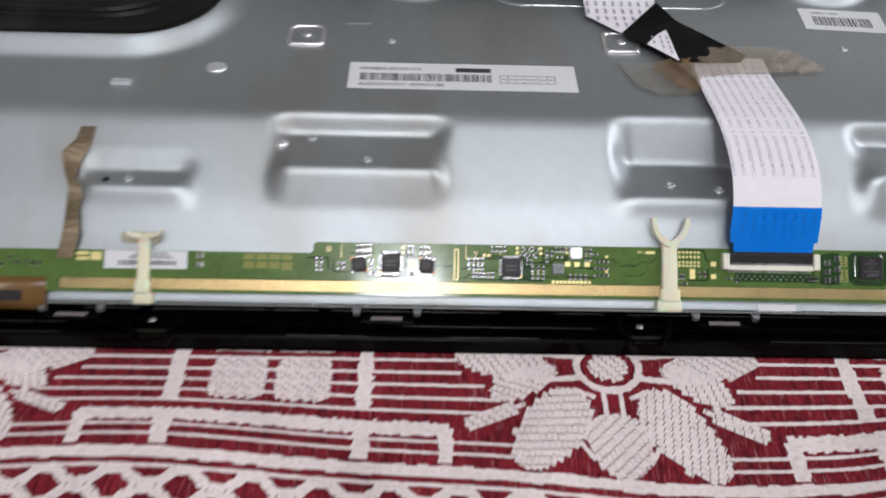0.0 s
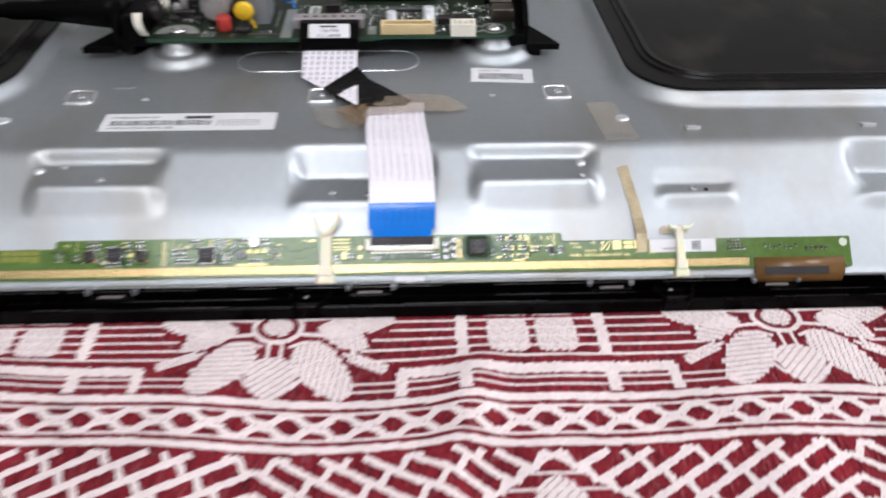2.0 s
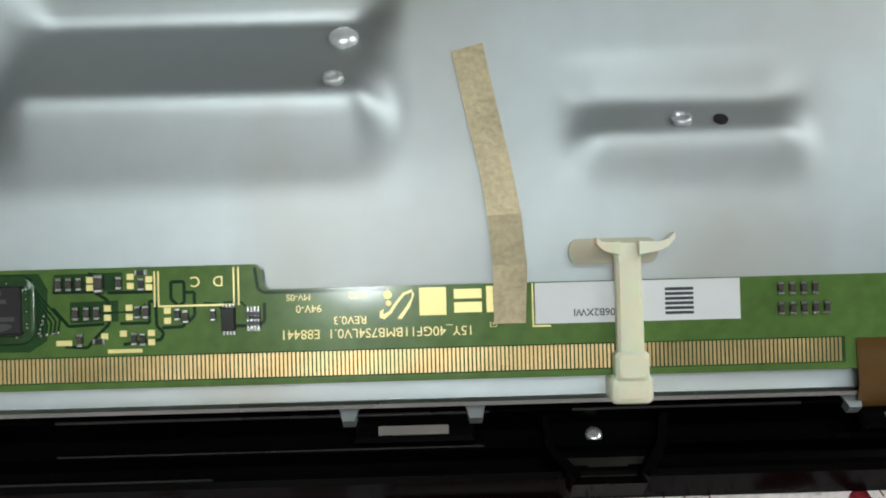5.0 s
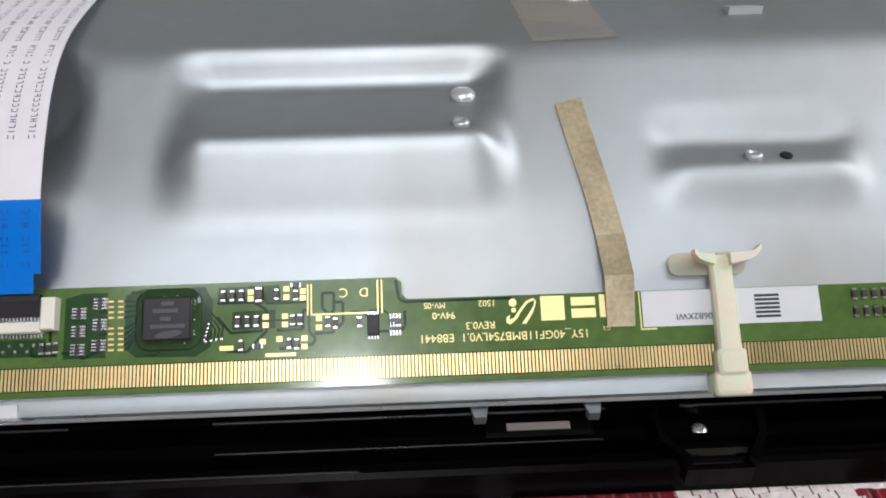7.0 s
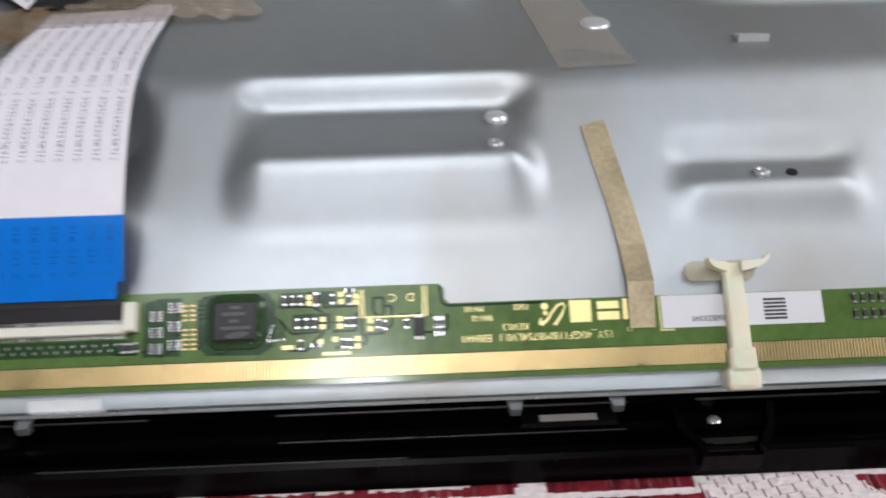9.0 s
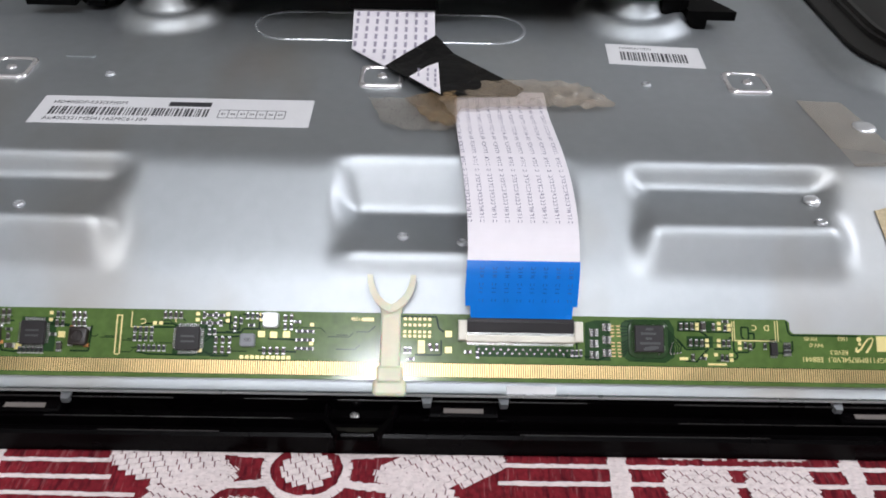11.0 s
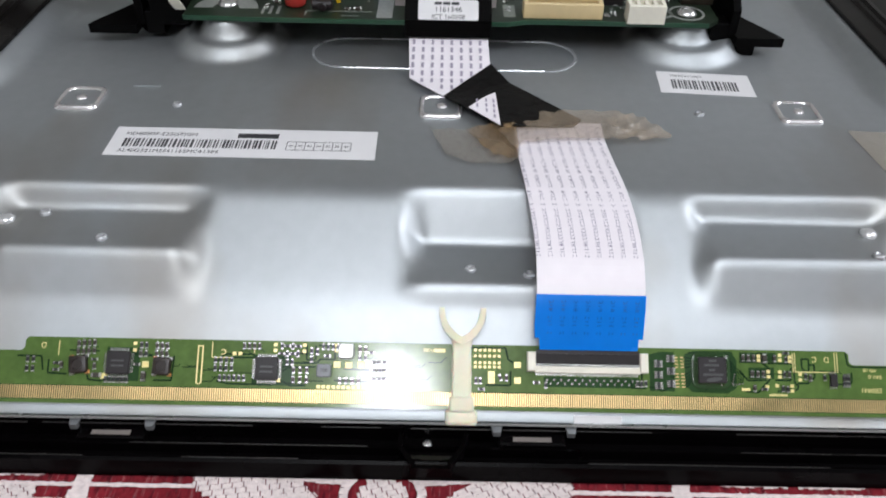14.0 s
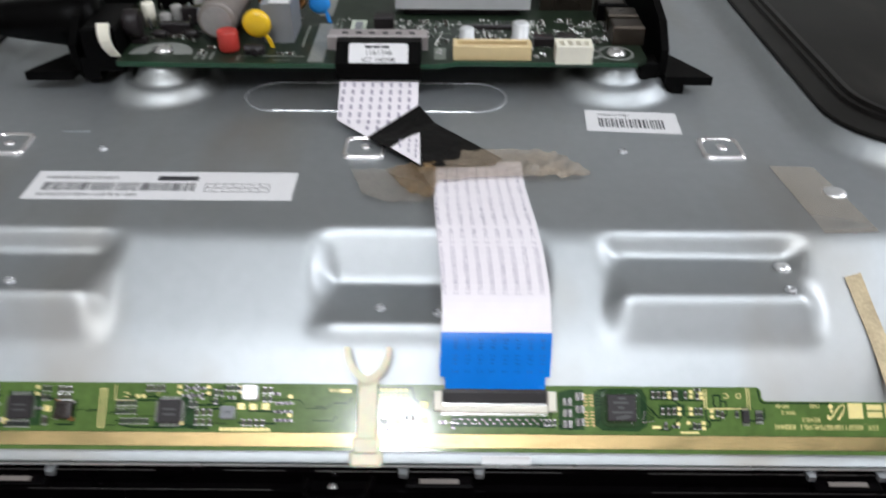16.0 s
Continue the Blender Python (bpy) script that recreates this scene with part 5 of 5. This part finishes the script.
part("white_gusset", bm, FILM, cable, "white triangle of film in the fold")
bm = bmesh.new()
for x0, y0, n in ((-25.6, 75.2, 2), (-22.9, 72.4, 3), (-20.7, 69.0, 4)):
    for k in range(n):
        loft(bm, [[(x0 + dx, y0 + 3.0 * k + dy, z0 + d) for dx, dy in ((-0.3, 0), (0.3, 0), (0.3, 2.1), (-0.3, 2.1))] for d in (0.9, 0.93)])
part("gusset_print", bm, PALEINK, cable, kind="stuff")
bm = bmesh.new()
for i in range(8):
    x = -45.6 + 3.1 * i
    y = 118.0
    while y > 86:
        low = 94.0 - (x + 46.4) * 1.05 if x < -35.4 else 82.2 + (x + 35.4) * 1.25
        if y - 2.6 > low + 0.8:
            zz, zb = np.interp([y, y - 2.6], [82, 94, 121], [z0, z0, 52.0])
            vs = [bm.verts.new(p) for p in ((x - 0.4, y, zz + 0.45), (x - 0.4, y - 2.6, zb + 0.45), (x + 0.45, y - 2.6, zb + 0.45), (x + 0.45, y, zz + 0.45))]
            bm.faces.new(vs)
        y -= 4.1
part("upper_print", bm, PALEINK, cable, kind="stuff")

# yellowed clear tape that holds the cable down: a flap at each side, an amber fold, and the strip over the cable
def film_patch(name, near, far, mat, label, parent=None, wrinkle=0.7):
    """A crumpled film between two edges of 3D points."""
    bm = bmesh.new()
    rows, spans = [], len(near) - 1
    for k in range(10 * spans + 1):
        i = min(k // 10, spans - 1)
        f = k / 10 - i
        a, b = (Vector(e[i]).lerp(Vector(e[i + 1]), f) for e in (near, far))
        rows.append([])
        for q in range(15):
            p = a.lerp(b, q / 14)
            crease = abs(math.sin(0.42 * p.x + 0.31 * p.y + 1.3 * math.sin(0.21 * p.y))) ** 3 + 0.8 * abs(math.sin(0.23 * p.x - 0.5 * p.y + 0.9 * math.sin(0.3 * p.x))) ** 4
            p.z += wrinkle * crease * (0.3 if -15 < p.x < 11 else 1.0)
            p.y += 0.4 * math.sin(0.9 * p.x + q) * (q in (0, 14))
            rows[-1].append(bm.verts.new(p))
    for r0, r1 in zip(rows, rows[1:]):
        for q in range(14):
            bm.faces.new((r0[q], r1[q], r1[q + 1], r0[q + 1]))
    bmesh.ops.solidify(bm, geom=bm.faces[:], thickness=0.1)
    return part(name, bm, mat, parent, label)


tape_thing = thing("holding_tape", "crumpled yellowed clear tape holding the cable down", "tape")
film_patch("strip", [(-15.5, 53.0, 47.6), (-13.5, 56.6, 48.1), (-1.5, 58.4, 48.3), (10.8, 59.2, 47.9)], [(-22.0, 69.0, 46.6), (-10.5, 73.0, 47.4), (-1.5, 74.8, 47.8), (9.0, 75.8, 47.5)], TAPE_CLEAR, "clear strip across the cable", tape_thing)
film_patch("clear_flap", [(-34.7, 51.6, 46.0), (-27.6, 48.2, 46.0), (-19.7, 47.9, 46.1), (-15.3, 49.0, 46.6)], [(-39.7, 66.6, 46.0), (-33.0, 65.2, 46.0), (-26.0, 62.0, 46.1), (-17.5, 57.0, 46.6)], CLEAR, "paler flap with a ragged end", tape_thing)
film_patch("amber_fold", [(-22.0, 52.8, 46.5), (-17.5, 49.6, 46.8), (-14.8, 49.4, 47.4)], [(-29.5, 64.2, 46.4), (-21.5, 67.6, 46.8), (-14.5, 68.6, 47.6)], TAPE_AMBER, "amber doubled fold", tape_thing)
film_patch("pointed_flap", [(10.8, 59.2, 47.5), (18.5, 60.6, 46.6), (29.0, 62.0, 46.1)], [(9.0, 75.8, 47.3), (20.5, 75.0, 46.6), (29.6, 63.2, 46.1)], TAPE_CLEAR, "pointed flap with a curled edge", tape_thing, 1.1)

# ---- main board ----
EDGE_GREEN = material("cut_laminate_green", (0.01, 0.055, 0.025), 0.4, 0.0, 0.25, 500, 60)
DULL_PAD = material("dull_tinned_pad", (0.26, 0.27, 0.25), 0.4, 0.3, 0.2, 700, 60)
SOCKET = material("warm_grey_plastic", (0.31, 0.275, 0.27), 0.4, 0.0, 0.1, 500, 60)
SEAL = material("grey_rubber_seal", (0.27, 0.26, 0.25), 0.5, 0.0, 0.15, 500, 60)
FAINT = material("dull_silk_print", (0.2, 0.22, 0.19), 0.5, 0.0, 0.3, 900, 60)
PCB = 57.0
main = thing("main_board", "dark green television main board with power parts and heat sink", "circuit board", mm(0, 0, PCB))
bm = bmesh.new()
prism(bm, [(-121.5, 116.0), (-100, 115.4), (-54, 115.4), (-15, 115.6), (-8, 118.0), (52, 118.0), (56, 122), (56, 262), (-132, 262), (-132, 150), (-121.5, 150)], -1.6, 0)
part("substrate", bm, MAIN_GREEN, main)
for (xa, ya), (xb, yb) in (((-121.5, 116.0), (-100, 115.4)), ((-100, 115.4), (-54, 115.4)), ((-54, 115.4), (-15, 115.6)), ((-15, 115.6), (-8, 118.0)), ((-8, 118.0), (52, 118.0))):
    bm = bmesh.new()
    loft(bm, [[(xa, ya - 0.05, z), (xb, yb - 0.05, z), (xb, yb + 0.4, z), (xa, ya + 0.4, z)] for z in (-1.5, 0.03)])
    part("board_edge", bm, EDGE_GREEN, main, "bare bright green cut edge")
for x, y in ((-108.7, 126.0), (46.2, 126.3)):
    bm = bmesh.new()
    lathe(bm, x, y, [(3.5, 0.05), (3.5, 0.25), (3.1, 0.8), (2.3, 1.5), (1.1, 1.8), (0.9, 1.2)], 20)
    part("board_screw", bm, CHROME, main, "domed bright screw", True)
bm = bmesh.new()
annulus(bm, -108.7, 122.5, 4.4, 10.6, 0.0, 0.1, 0, math.pi)
part("ground_ring", bm, DULL_PAD, main, "half ring of bare tinned copper")
for cx, cy, r, wide in ((37.5, 125.6, 3.0, 0.9), (46.2, 126.3, 5.2, 0.9)):
    bm = bmesh.new()
    annulus(bm, cx, cy, r, r + wide, 0.0, 0.2)
    part("ground_ring", bm, DULL_PAD, main)
for x0, x1, y0, y1 in ((-58.2, -53.0, 117.0, 152), (-59.8, -54.6, 160, 205), (-96.5, -95.5, 118.5, 125), (-94, -93, 118.5, 125), (-91.5, -90.5, 118.5, 125)):
    bm = bmesh.new()
    box(bm, x0, x1, y0, y1, 0, 0.06)
    part("ground_stripe", bm, DULL_PAD, main)

for x0, x1, y0, y1 in ((-82, -60, 121.5, 122.0), (-48, -40, 118, 118.5), (-16, -12, 120, 130), (-20, 14, 152.5, 152.9), (18, 19, 140, 154), (21, 22, 140, 154), (-30, -10, 143, 143.4), (-62, -61.4, 130, 150), (-52.2, -51.8, 140, 158), (-50.6, -50.2, 140, 158), (36, 43, 139, 139.5), (36, 43, 150, 150.5), (-82, -81.5, 118, 121), (-70, -64, 118, 118.4)):
    bm = bmesh.new()
    box(bm, x0, x1, y0, y1, 0, 0.05)
    part("printed_line", bm, FAINT, main)

# plug and socket of the flat cable
bm = bmesh.new()
box(bm, -52.6, -18.2, 127.5, 134.5, 0, 5.0, 0.5)
sock = part("cable_socket", bm, SOCKET, main, "grey shielded cable socket")
bm = bmesh.new()
for i in range(6):
    box(bm, -47.6 + 4.6 * i, -45.6 + 4.6 * i, 127.3, 127.6, 1.6, 3.4)
    box(bm, -47.6 + 4.6 * i, -45.6 + 4.6 * i, 129.5, 131.5, 5.0, 5.1)
part("socket_slots", bm, INK, sock)
bm = bmesh.new()
loft(bm, [[(x, y, z) for y, z in ((127.6, 0.2), (127.6, 4.6), (122.5, 5.0), (115.2, -0.6), (114.2, -5.0), (115.1, -5.0), (115.3, 0.2))] for x in (-48.8, -20.2)])
plug = part("plug", bm, MATT_BLACK, cable, "black cable plug with a white label")
plug.matrix_basis = mm(0, 0, PCB)
FACE = mm(-34.5, 118.95, 2.26, 37.5, 0, 0)
bm = bmesh.new()
loft(bm, [[(x, y, z) for x, y in rounded(-9.9, 9.9, -3.9, 3.9, 1.0)] for z in (0.03, 0.13)])
pl = part("plug_label", bm, PAPER, plug, "white label")
pl.matrix_basis = FACE
bm = bmesh.new()
for x0, x1 in ((-4.6, -2.2), (-1.8, 0.6), (1.0, 3.6)):
    box(bm, x0, x1, 2.0, 3.0, 0.13, 0.16)
part("label_bars", bm, INK, pl)
words("1161346", 2.6, mm(0, 0.2, 0.16), INK, pl, "lettering")
words("ICT 160308", 2.3, mm(0, -2.4, 0.16), INK, pl, "lettering")

# headers
bm = bmesh.new()
box(bm, -9.6, 16.6, 119.6, 121.0, 0, 5.0, 0.2)
box(bm, -9.6, 16.6, 124.8, 126.0, 0, 5.0, 0.2)
box(bm, -9.6, -8.2, 121.0, 124.8, 0, 5.0)
box(bm, 15.2, 16.6, 121.0, 124.8, 0, 5.0)
box(bm, -8.2, 15.2, 121.0, 124.8, 0, 1.5)
hd = part("pin_header", bm, CREAM_CONN, main, "long cream pin header")
bm = bmesh.new()
for i in range(12):
    box(bm, -7.2 + 1.9 * i, -6.4 + 1.9 * i, 122.2, 123.4, 1.5, 4.2)
part("pins", bm, GOLD, hd)
bm = bmesh.new()
box(bm, 24.4, 36.6, 116.6, 118.0, 0, 6.2, 0.2)
box(bm, 24.4, 36.6, 121.6, 123.0, 0, 6.6, 0.2)
for i in range(5):
    box(bm, 24.4 + 2.75 * i, 25.6 + 2.75 * i, 118.0, 121.6, 0, 6.2)
hd = part("wire_header", bm, IVORY, main, "short white four-way header")
bm = bmesh.new()
for i in range(4):
    box(bm, 26.2 + 2.75 * i, 27.2 + 2.75 * i, 119.2, 120.4, 0, 5.0)
part("pins", bm, TIN, hd)

# power side: capacitors, disc, film capacitor, coils and leads
bm = bmesh.new()
lathe(bm, -86.0, 126.5, [(3.2, 0.2), (3.5, 0.8), (3.5, 6.6), (3.1, 7.2), (2.4, 7.0)], 24)
part("red_capacitor", bm, RED, main, "small red electrolytic capacitor", True)
bm = bmesh.new()
lathe(bm, -90.5, 8.2, [(5.6, 131.5), (6.6, 132.2), (6.6, 134.0), (6.2, 134.6), (6.6, 135.3), (6.6, 172), (6.0, 173)], 28, "y")
big = part("main_capacitor", bm, GREYSLEEVE, main, "large taupe capacitor lying on its side", True)
big.matrix_basis = mm(0, 0, 0)
bm = bmesh.new()
lathe(bm, -90.5, 8.2, [(5.2, 131.3), (5.2, 131.6)], 28, "y")
part("seal", bm, SEAL, big)
bm = bmesh.new()
rings = [[(-76.3 + r * math.cos(math.tau * i / 26), y, 8.4 + r * math.sin(math.tau * i / 26)) for i in range(26)] for r, y in ((3.4, 127.6), (4.6, 128.4), (4.9, 129.6), (4.6, 130.8), (3.4, 131.6))]
loft(bm, rings)
disc = part("disc_capacitor", bm, YELLOW, main, "round yellow disc component", True)
bm = bmesh.new()
loft(bm, [[(-74.9 + dx + t, 128.9, z), (-73.7 + dx + t, 128.9, z), (-73.7 + dx + t, 130.1, z), (-74.9 + dx + t, 130.1, z)] for z, dx, t in ((0, 2.5, 0), (2.5, 1.8, 0), (5, 0.2, 0))])
part("lead", bm, YELLOW, disc)
bm = bmesh.new()
lathe(bm, -76.2, 1.6, [(1.2, 120.5), (1.6, 121.0)], 12, "y")
lathe(bm, 122.6, 1.9, [(1.0, -80.0), (1.7, -79.6), (1.7, -73.4), (1.0, -73.0)], 14, "x")
part("diode", bm, CHIP, main, "black leaded diode")
bm = bmesh.new()
box(bm, -75.5, -65.0, 133.5, 151, 0, 14, 0.5)
film = part("film_capacitor", bm, GREYBOX, main, "grey box film capacitor")
bm = bmesh.new()
box(bm, -72.5, -65.8, 133.3, 138, 14.0, 14.1)
part("film_label", bm, PAPER, film)
for x in (-76, -67.2):
    bm = bmesh.new()
    n = 10
    rings = []
    for i in range(25):
        a = math.tau * i / 24
        rings.append([(x + (3.4 + 1.5 * math.cos(math.tau * j / n)) * math.cos(a), 156 + 4.4 * math.sin(math.tau * j / n), 9 + (3.4 + 1.5 * math.cos(math.tau * j / n)) * math.sin(a)) for j in range(n)])
    loft(bm, rings, False)
    part("choke_winding", bm, COPPER, main, "copper choke winding", True)
bm = bmesh.new()
rings = [[(-58.2 + r * math.cos(math.tau * i / 22) * 1.05, y, 7.0 + r * math.sin(math.tau * i / 22)) for i in range(22)] for r, y in ((2.2, 152.0), (3.6, 152.9), (3.8, 154), (3.6, 155), (2.2, 156))]
loft(bm, rings)
bd = part("blue_disc", bm, SKY, main, "round blue disc capacitor", True)
bm = bmesh.new()
loft(bm, [[(-57 + a, 153, z), (-55.8 + a, 153, z), (-55.8 + a, 154.4, z), (-57 + a, 154.4, z)] for z, a in ((0, 1.5), (3, 0.8), (6, -0.6))])
part("lead", bm, SKY, bd)
bm = bmesh.new()
box(bm, -122, -98, 166, 192, 0, 9, 1.0)
tr = part("transformer", bm, MATT_BLACK, main, "black-cored transformer wrapped in lime tape")
bm = bmesh.new()
lathe(bm, -106, 180, [(11, 9), (12.5, 9.4), (12.5, 14), (9, 15)], 28)
box(bm, -123.6, -122, 165, 175, 6, 12, 0.4)
part("lime_wrap", bm, LIME, tr, "bright lime tape", True)
bm = bmesh.new()
lathe(bm, -119.5, 149, [(2.2, 0), (2.4, 8), (2.0, 8.6)], 16)
part("small_capacitor", bm, IVORY, main, "small pale capacitor", True)
for i in range(9):
    bm = bmesh.new()
    x, y = -118 + (i % 5) * 4.6, 144 + (i // 5) * 12 + (i % 2) * 3
    lathe(bm, x, y, [(0.9, 0), (0.8, 1.2), (0.5, 4.4), (0.2, 4.6)], 8)
    part("tinned_lead", bm, TIN, main)
for x0, x1, y0, y1, h in ((-108, -96, 150, 153.5, 6.5), (-113, -102, 139, 142, 4.5), (-121, -116, 131.5, 134.5, 2.4)):
    bm = bmesh.new()
    box(bm, x0, x1, y0, y1, 0, h, 0.4)
    part("power_part", bm, CHIP, main, "black power part")
for x, y in ((-105.5, 152), (-100.5, 147), (-97, 143)):
    bm = bmesh.new()
    lathe(bm, x, y, [(0.8, 0), (1.3, 2.0), (1.2, 5.0), (0.3, 7.5)], 10)
    part("grey_lead", bm, GREYBOX, main)

rnd = random.Random(23)
for i in range(70):
    x, y = rnd.uniform(-119, -62), rnd.uniform(120, 160)
    if math.hypot(x + 108.7, y - 123) < 12 or (-98 < x < -62 and 128 < y < 152) or (-90 < x < -72 and y < 132):
        continue
    me = (RES, CAP, BIGCAP)[i % 3]
    place(me.name.split(".")[0], me, x, y, 90 * (i % 2), main, scale=1.1)
for x, y, h in ((-113.5, 148, 5.0), (-111, 154, 6.0), (-99, 158, 7.0), (-94.5, 155, 6.0), (-104, 160, 6.5)):
    bm = bmesh.new()
    lathe(bm, x, y, [(1.9, 0), (2.1, 0.5), (2.1, h - 0.4), (1.7, h), (0.3, h + 0.05)], 16)
    part("small_capacitor", bm, SEAL if x < -100 else DARKRES, main, "small upright capacitor", True)
for x0, y0 in ((-101, 136), (-112, 135.5)):
    bm = bmesh.new()
    lathe(bm, y0, 2.2, [(0.4, x0 - 3.6), (0.4, x0 - 2.2), (1.3, x0 - 2.1), (1.4, x0 - 1.8), (1.4, x0 + 1.8), (1.3, x0 + 2.1), (0.4, x0 + 2.2), (0.4, x0 + 3.6)], 12, "x")
    part("leaded_diode", bm, CHIP, main, "black leaded diode lying flat", True)

# signal side: heat sink, small cans, chips
hs = thing("heat_sink", "ribbed silver aluminium heat sink on the main board", "heat sink", mm(0, 0, PCB))
bm = bmesh.new()
box(bm, -31.0, 19.5, 160, 206, 3.0, 11.2)
part("base_plate", bm, ALU, hs)
bm = bmesh.new()
box(bm, 0, 1.2, 159.2, 206.4, 10.8, 13.6, 0.2)
fin = part("fin", bm, ALU, hs)
for k in range(24):
    again(fin, mm(-31.0 + 2.15 * k, 0.5 if k % 3 else 0, 0))
bm = bmesh.new()
box(bm, -28, 16, 163, 203, 0, 3.0)
part("processor", bm, CHIP, hs)
for x, y, r, h in ((-4.6, 136, 2.6, 5.0), (14.2, 137.5, 2.9, 6.6)):
    bm = bmesh.new()
    lathe(bm, x, y, [(r + 0.3, 0), (r + 0.3, 0.8), (r, 1.0), (r, h - 0.4), (r - 0.4, h), (0.4, h + 0.02)], 20)
    part("can_capacitor", bm, ALU, main, "small silver can capacitor", True)
for x0, x1, y0, y1, h in ((-38.0, -31.0, 146, 152, 4.6), (-33, -27, 137.5, 141, 2.6), (18.5, 25.5, 131.5, 136.0, 3.2), (27.0, 33.5, 133.5, 138.0, 3.0), (33.0, 39.0, 131.0, 134.5, 2.6), (-6, 12, 147.5, 149.5, 1.4)):
    bm = bmesh.new()
    box(bm, x0, x1, y0, y1, 0, h, 0.3)
    part("signal_chip", bm, CHIP, main, "black surface-mounted chip")
for x0, x1, y0, y1 in ((-46.8, -41.2, 143.5, 156), (-46.8, -41.2, 136.4, 141.0)):
    bm = bmesh.new()
    box(bm, x0, x1, y0, y1, 0, 0.08)
    pad = part("bare_pad", bm, SILK, main)
    bm = bmesh.new()
    box(bm, x0 + 1.4, x1 - 1.4, y0 + 1, y1 - 1.5, 0.08, 0.12)
    part("pad_window", bm, GREYBOX, pad)
rnd = random.Random(11)
for i in range(420):
    x, y = -52 + 102 * rnd.random(), 119 + 39 * rnd.random() ** 0.8
    if (-53 < x < -18 and y < 136) or (-10 < x < 17.5 and y < 127) or (23 < x < 38 and y < 124) or math.hypot(x - 46, y - 126) < 8 or (-32 < x < 20 and y > 157) or (-48 < x < -40):
        continue
    me = (CAP, RES, RES, RES, CAP, ARRAY, BIGCAP)[i % 7]
    place(me.name.split(".")[0], me, x, y, 90 * (i % 2), main, scale=0.8)
bm = bmesh.new()
box(bm, 24, 44, 168, 200, 0, 13, 0.6)
part("tuner_shield", bm, BROWNMETAL, main, "bronze-coloured tuner shield box")
bm = bmesh.new()
lathe(bm, 190, 7.5, [(3.4, 44), (3.4, 58), (2.6, 58.4)], 18, "x")
part("aerial_socket", bm, CHROME, main, "bright aerial socket", True)
for x, y in ((46, 134), (46, 145.5), (44, 157)):
    bm = bmesh.new()
    box(bm, x, x + 11, y, y + 8.5, 0, 6.5, 0.5)
    so = part("side_socket", bm, BROWNMETAL if y < 150 else MATT_BLACK, main, "metal-clad side socket")
    bm = bmesh.new()
    box(bm, x + 1.2, x + 9.8, y + 1, y + 7.5, 6.5, 6.6)
    part("socket_lid", bm, BROWNMETAL, so)

# black plastic side brackets with triangular feet
for s, xo, label in ((1, 60.5, "black plastic side bracket holding the sockets"), (-1, -136.5, "black plastic bracket beside the mains inlet")):
    b = thing("side_bracket", label, "bracket", mm(xo, 0, 0))
    bm = bmesh.new()
    wall = [(122, 51.0), (122, 60), (131, 67), (150, 71), (255, 71), (255, TOP + 0.1), (128, TOP + 0.1)]
    loft(bm, [[(x * s, y, z) for y, z in wall] for x in (0.0, 2.6)])
    part("bracket_wall", bm, MATT_BLACK, b)
    bm = bmesh.new()
    loft(bm, [[(s * 2.0, 118.5, z), (s * 18.0, 118.5, z), (s * 16.5, 122, z), (s * 3.0, 146, z), (s * 2.0, 146, z)] for z in (49.0, 52.0)])
    if s > 0:
        loft(bm, [[(s * 3, 119.2, z), (s * 9, 119.2, z), (s * 8, 125, z), (s * 3, 125, z)] for z in (TOP + 0.05, 49.0)])
    part("foot", bm, MATT_BLACK, b)
    bm = bmesh.new()
    box(bm, *sorted((s * -6, 0.0)), 122.5, 130, 47.5, 55.2, 0.3)
    part("board_rest", bm, MATT_BLACK, b)

# mains inlet and cord
inlet = thing("mains_inlet", "black mains inlet with a bent metal strap", "mains inlet", mm(0, 0, PCB))
bm = bmesh.new()
box(bm, -134, -122, 122, 147, -6, 9, 0.8)
part("inlet_body", bm, MATT_BLACK, inlet)
bm = bmesh.new()
lathe(bm, 133, 7, [(4.4, -122), (4.8, -121), (4.8, -117.5), (3.8, -117)], 18, "x")
part("choke_ring", bm, CHIP, inlet, "", True)
bm = bmesh.new()
rings = []
for a in np.linspace(0, 1, 9):
    y, z, x = 122.6 - 3.0 * math.sin(math.pi * min(1.0, a + 0.1)), 10.5 - 13.5 * a, -127.5 + 3.0 * a * a
    rings.append([(x, y, z), (x + 4.2 - a, y, z), (x + 4.2 - a, y + 0.5, z + 0.3), (x, y + 0.5, z + 0.3)])
loft(bm, rings)
part("strap", bm, IVORY, inlet, "pale bent strap")
cord = thing("power_cable", "thick black mains cable with a ribbed strain relief", "power cable")
bm = bmesh.new()
lathe(bm, 142, PCB + 4.5, [(3.6, -330), (3.6, -196), (4.6, -194), (4.8, -178), (5.6, -176), (5.8, -170), (6.2, -168), (7.2, -160), (9.0, -146), (9.4, -135)], 22, "x")
part("cable_jacket", bm, MATT_BLACK, cord, "", True)
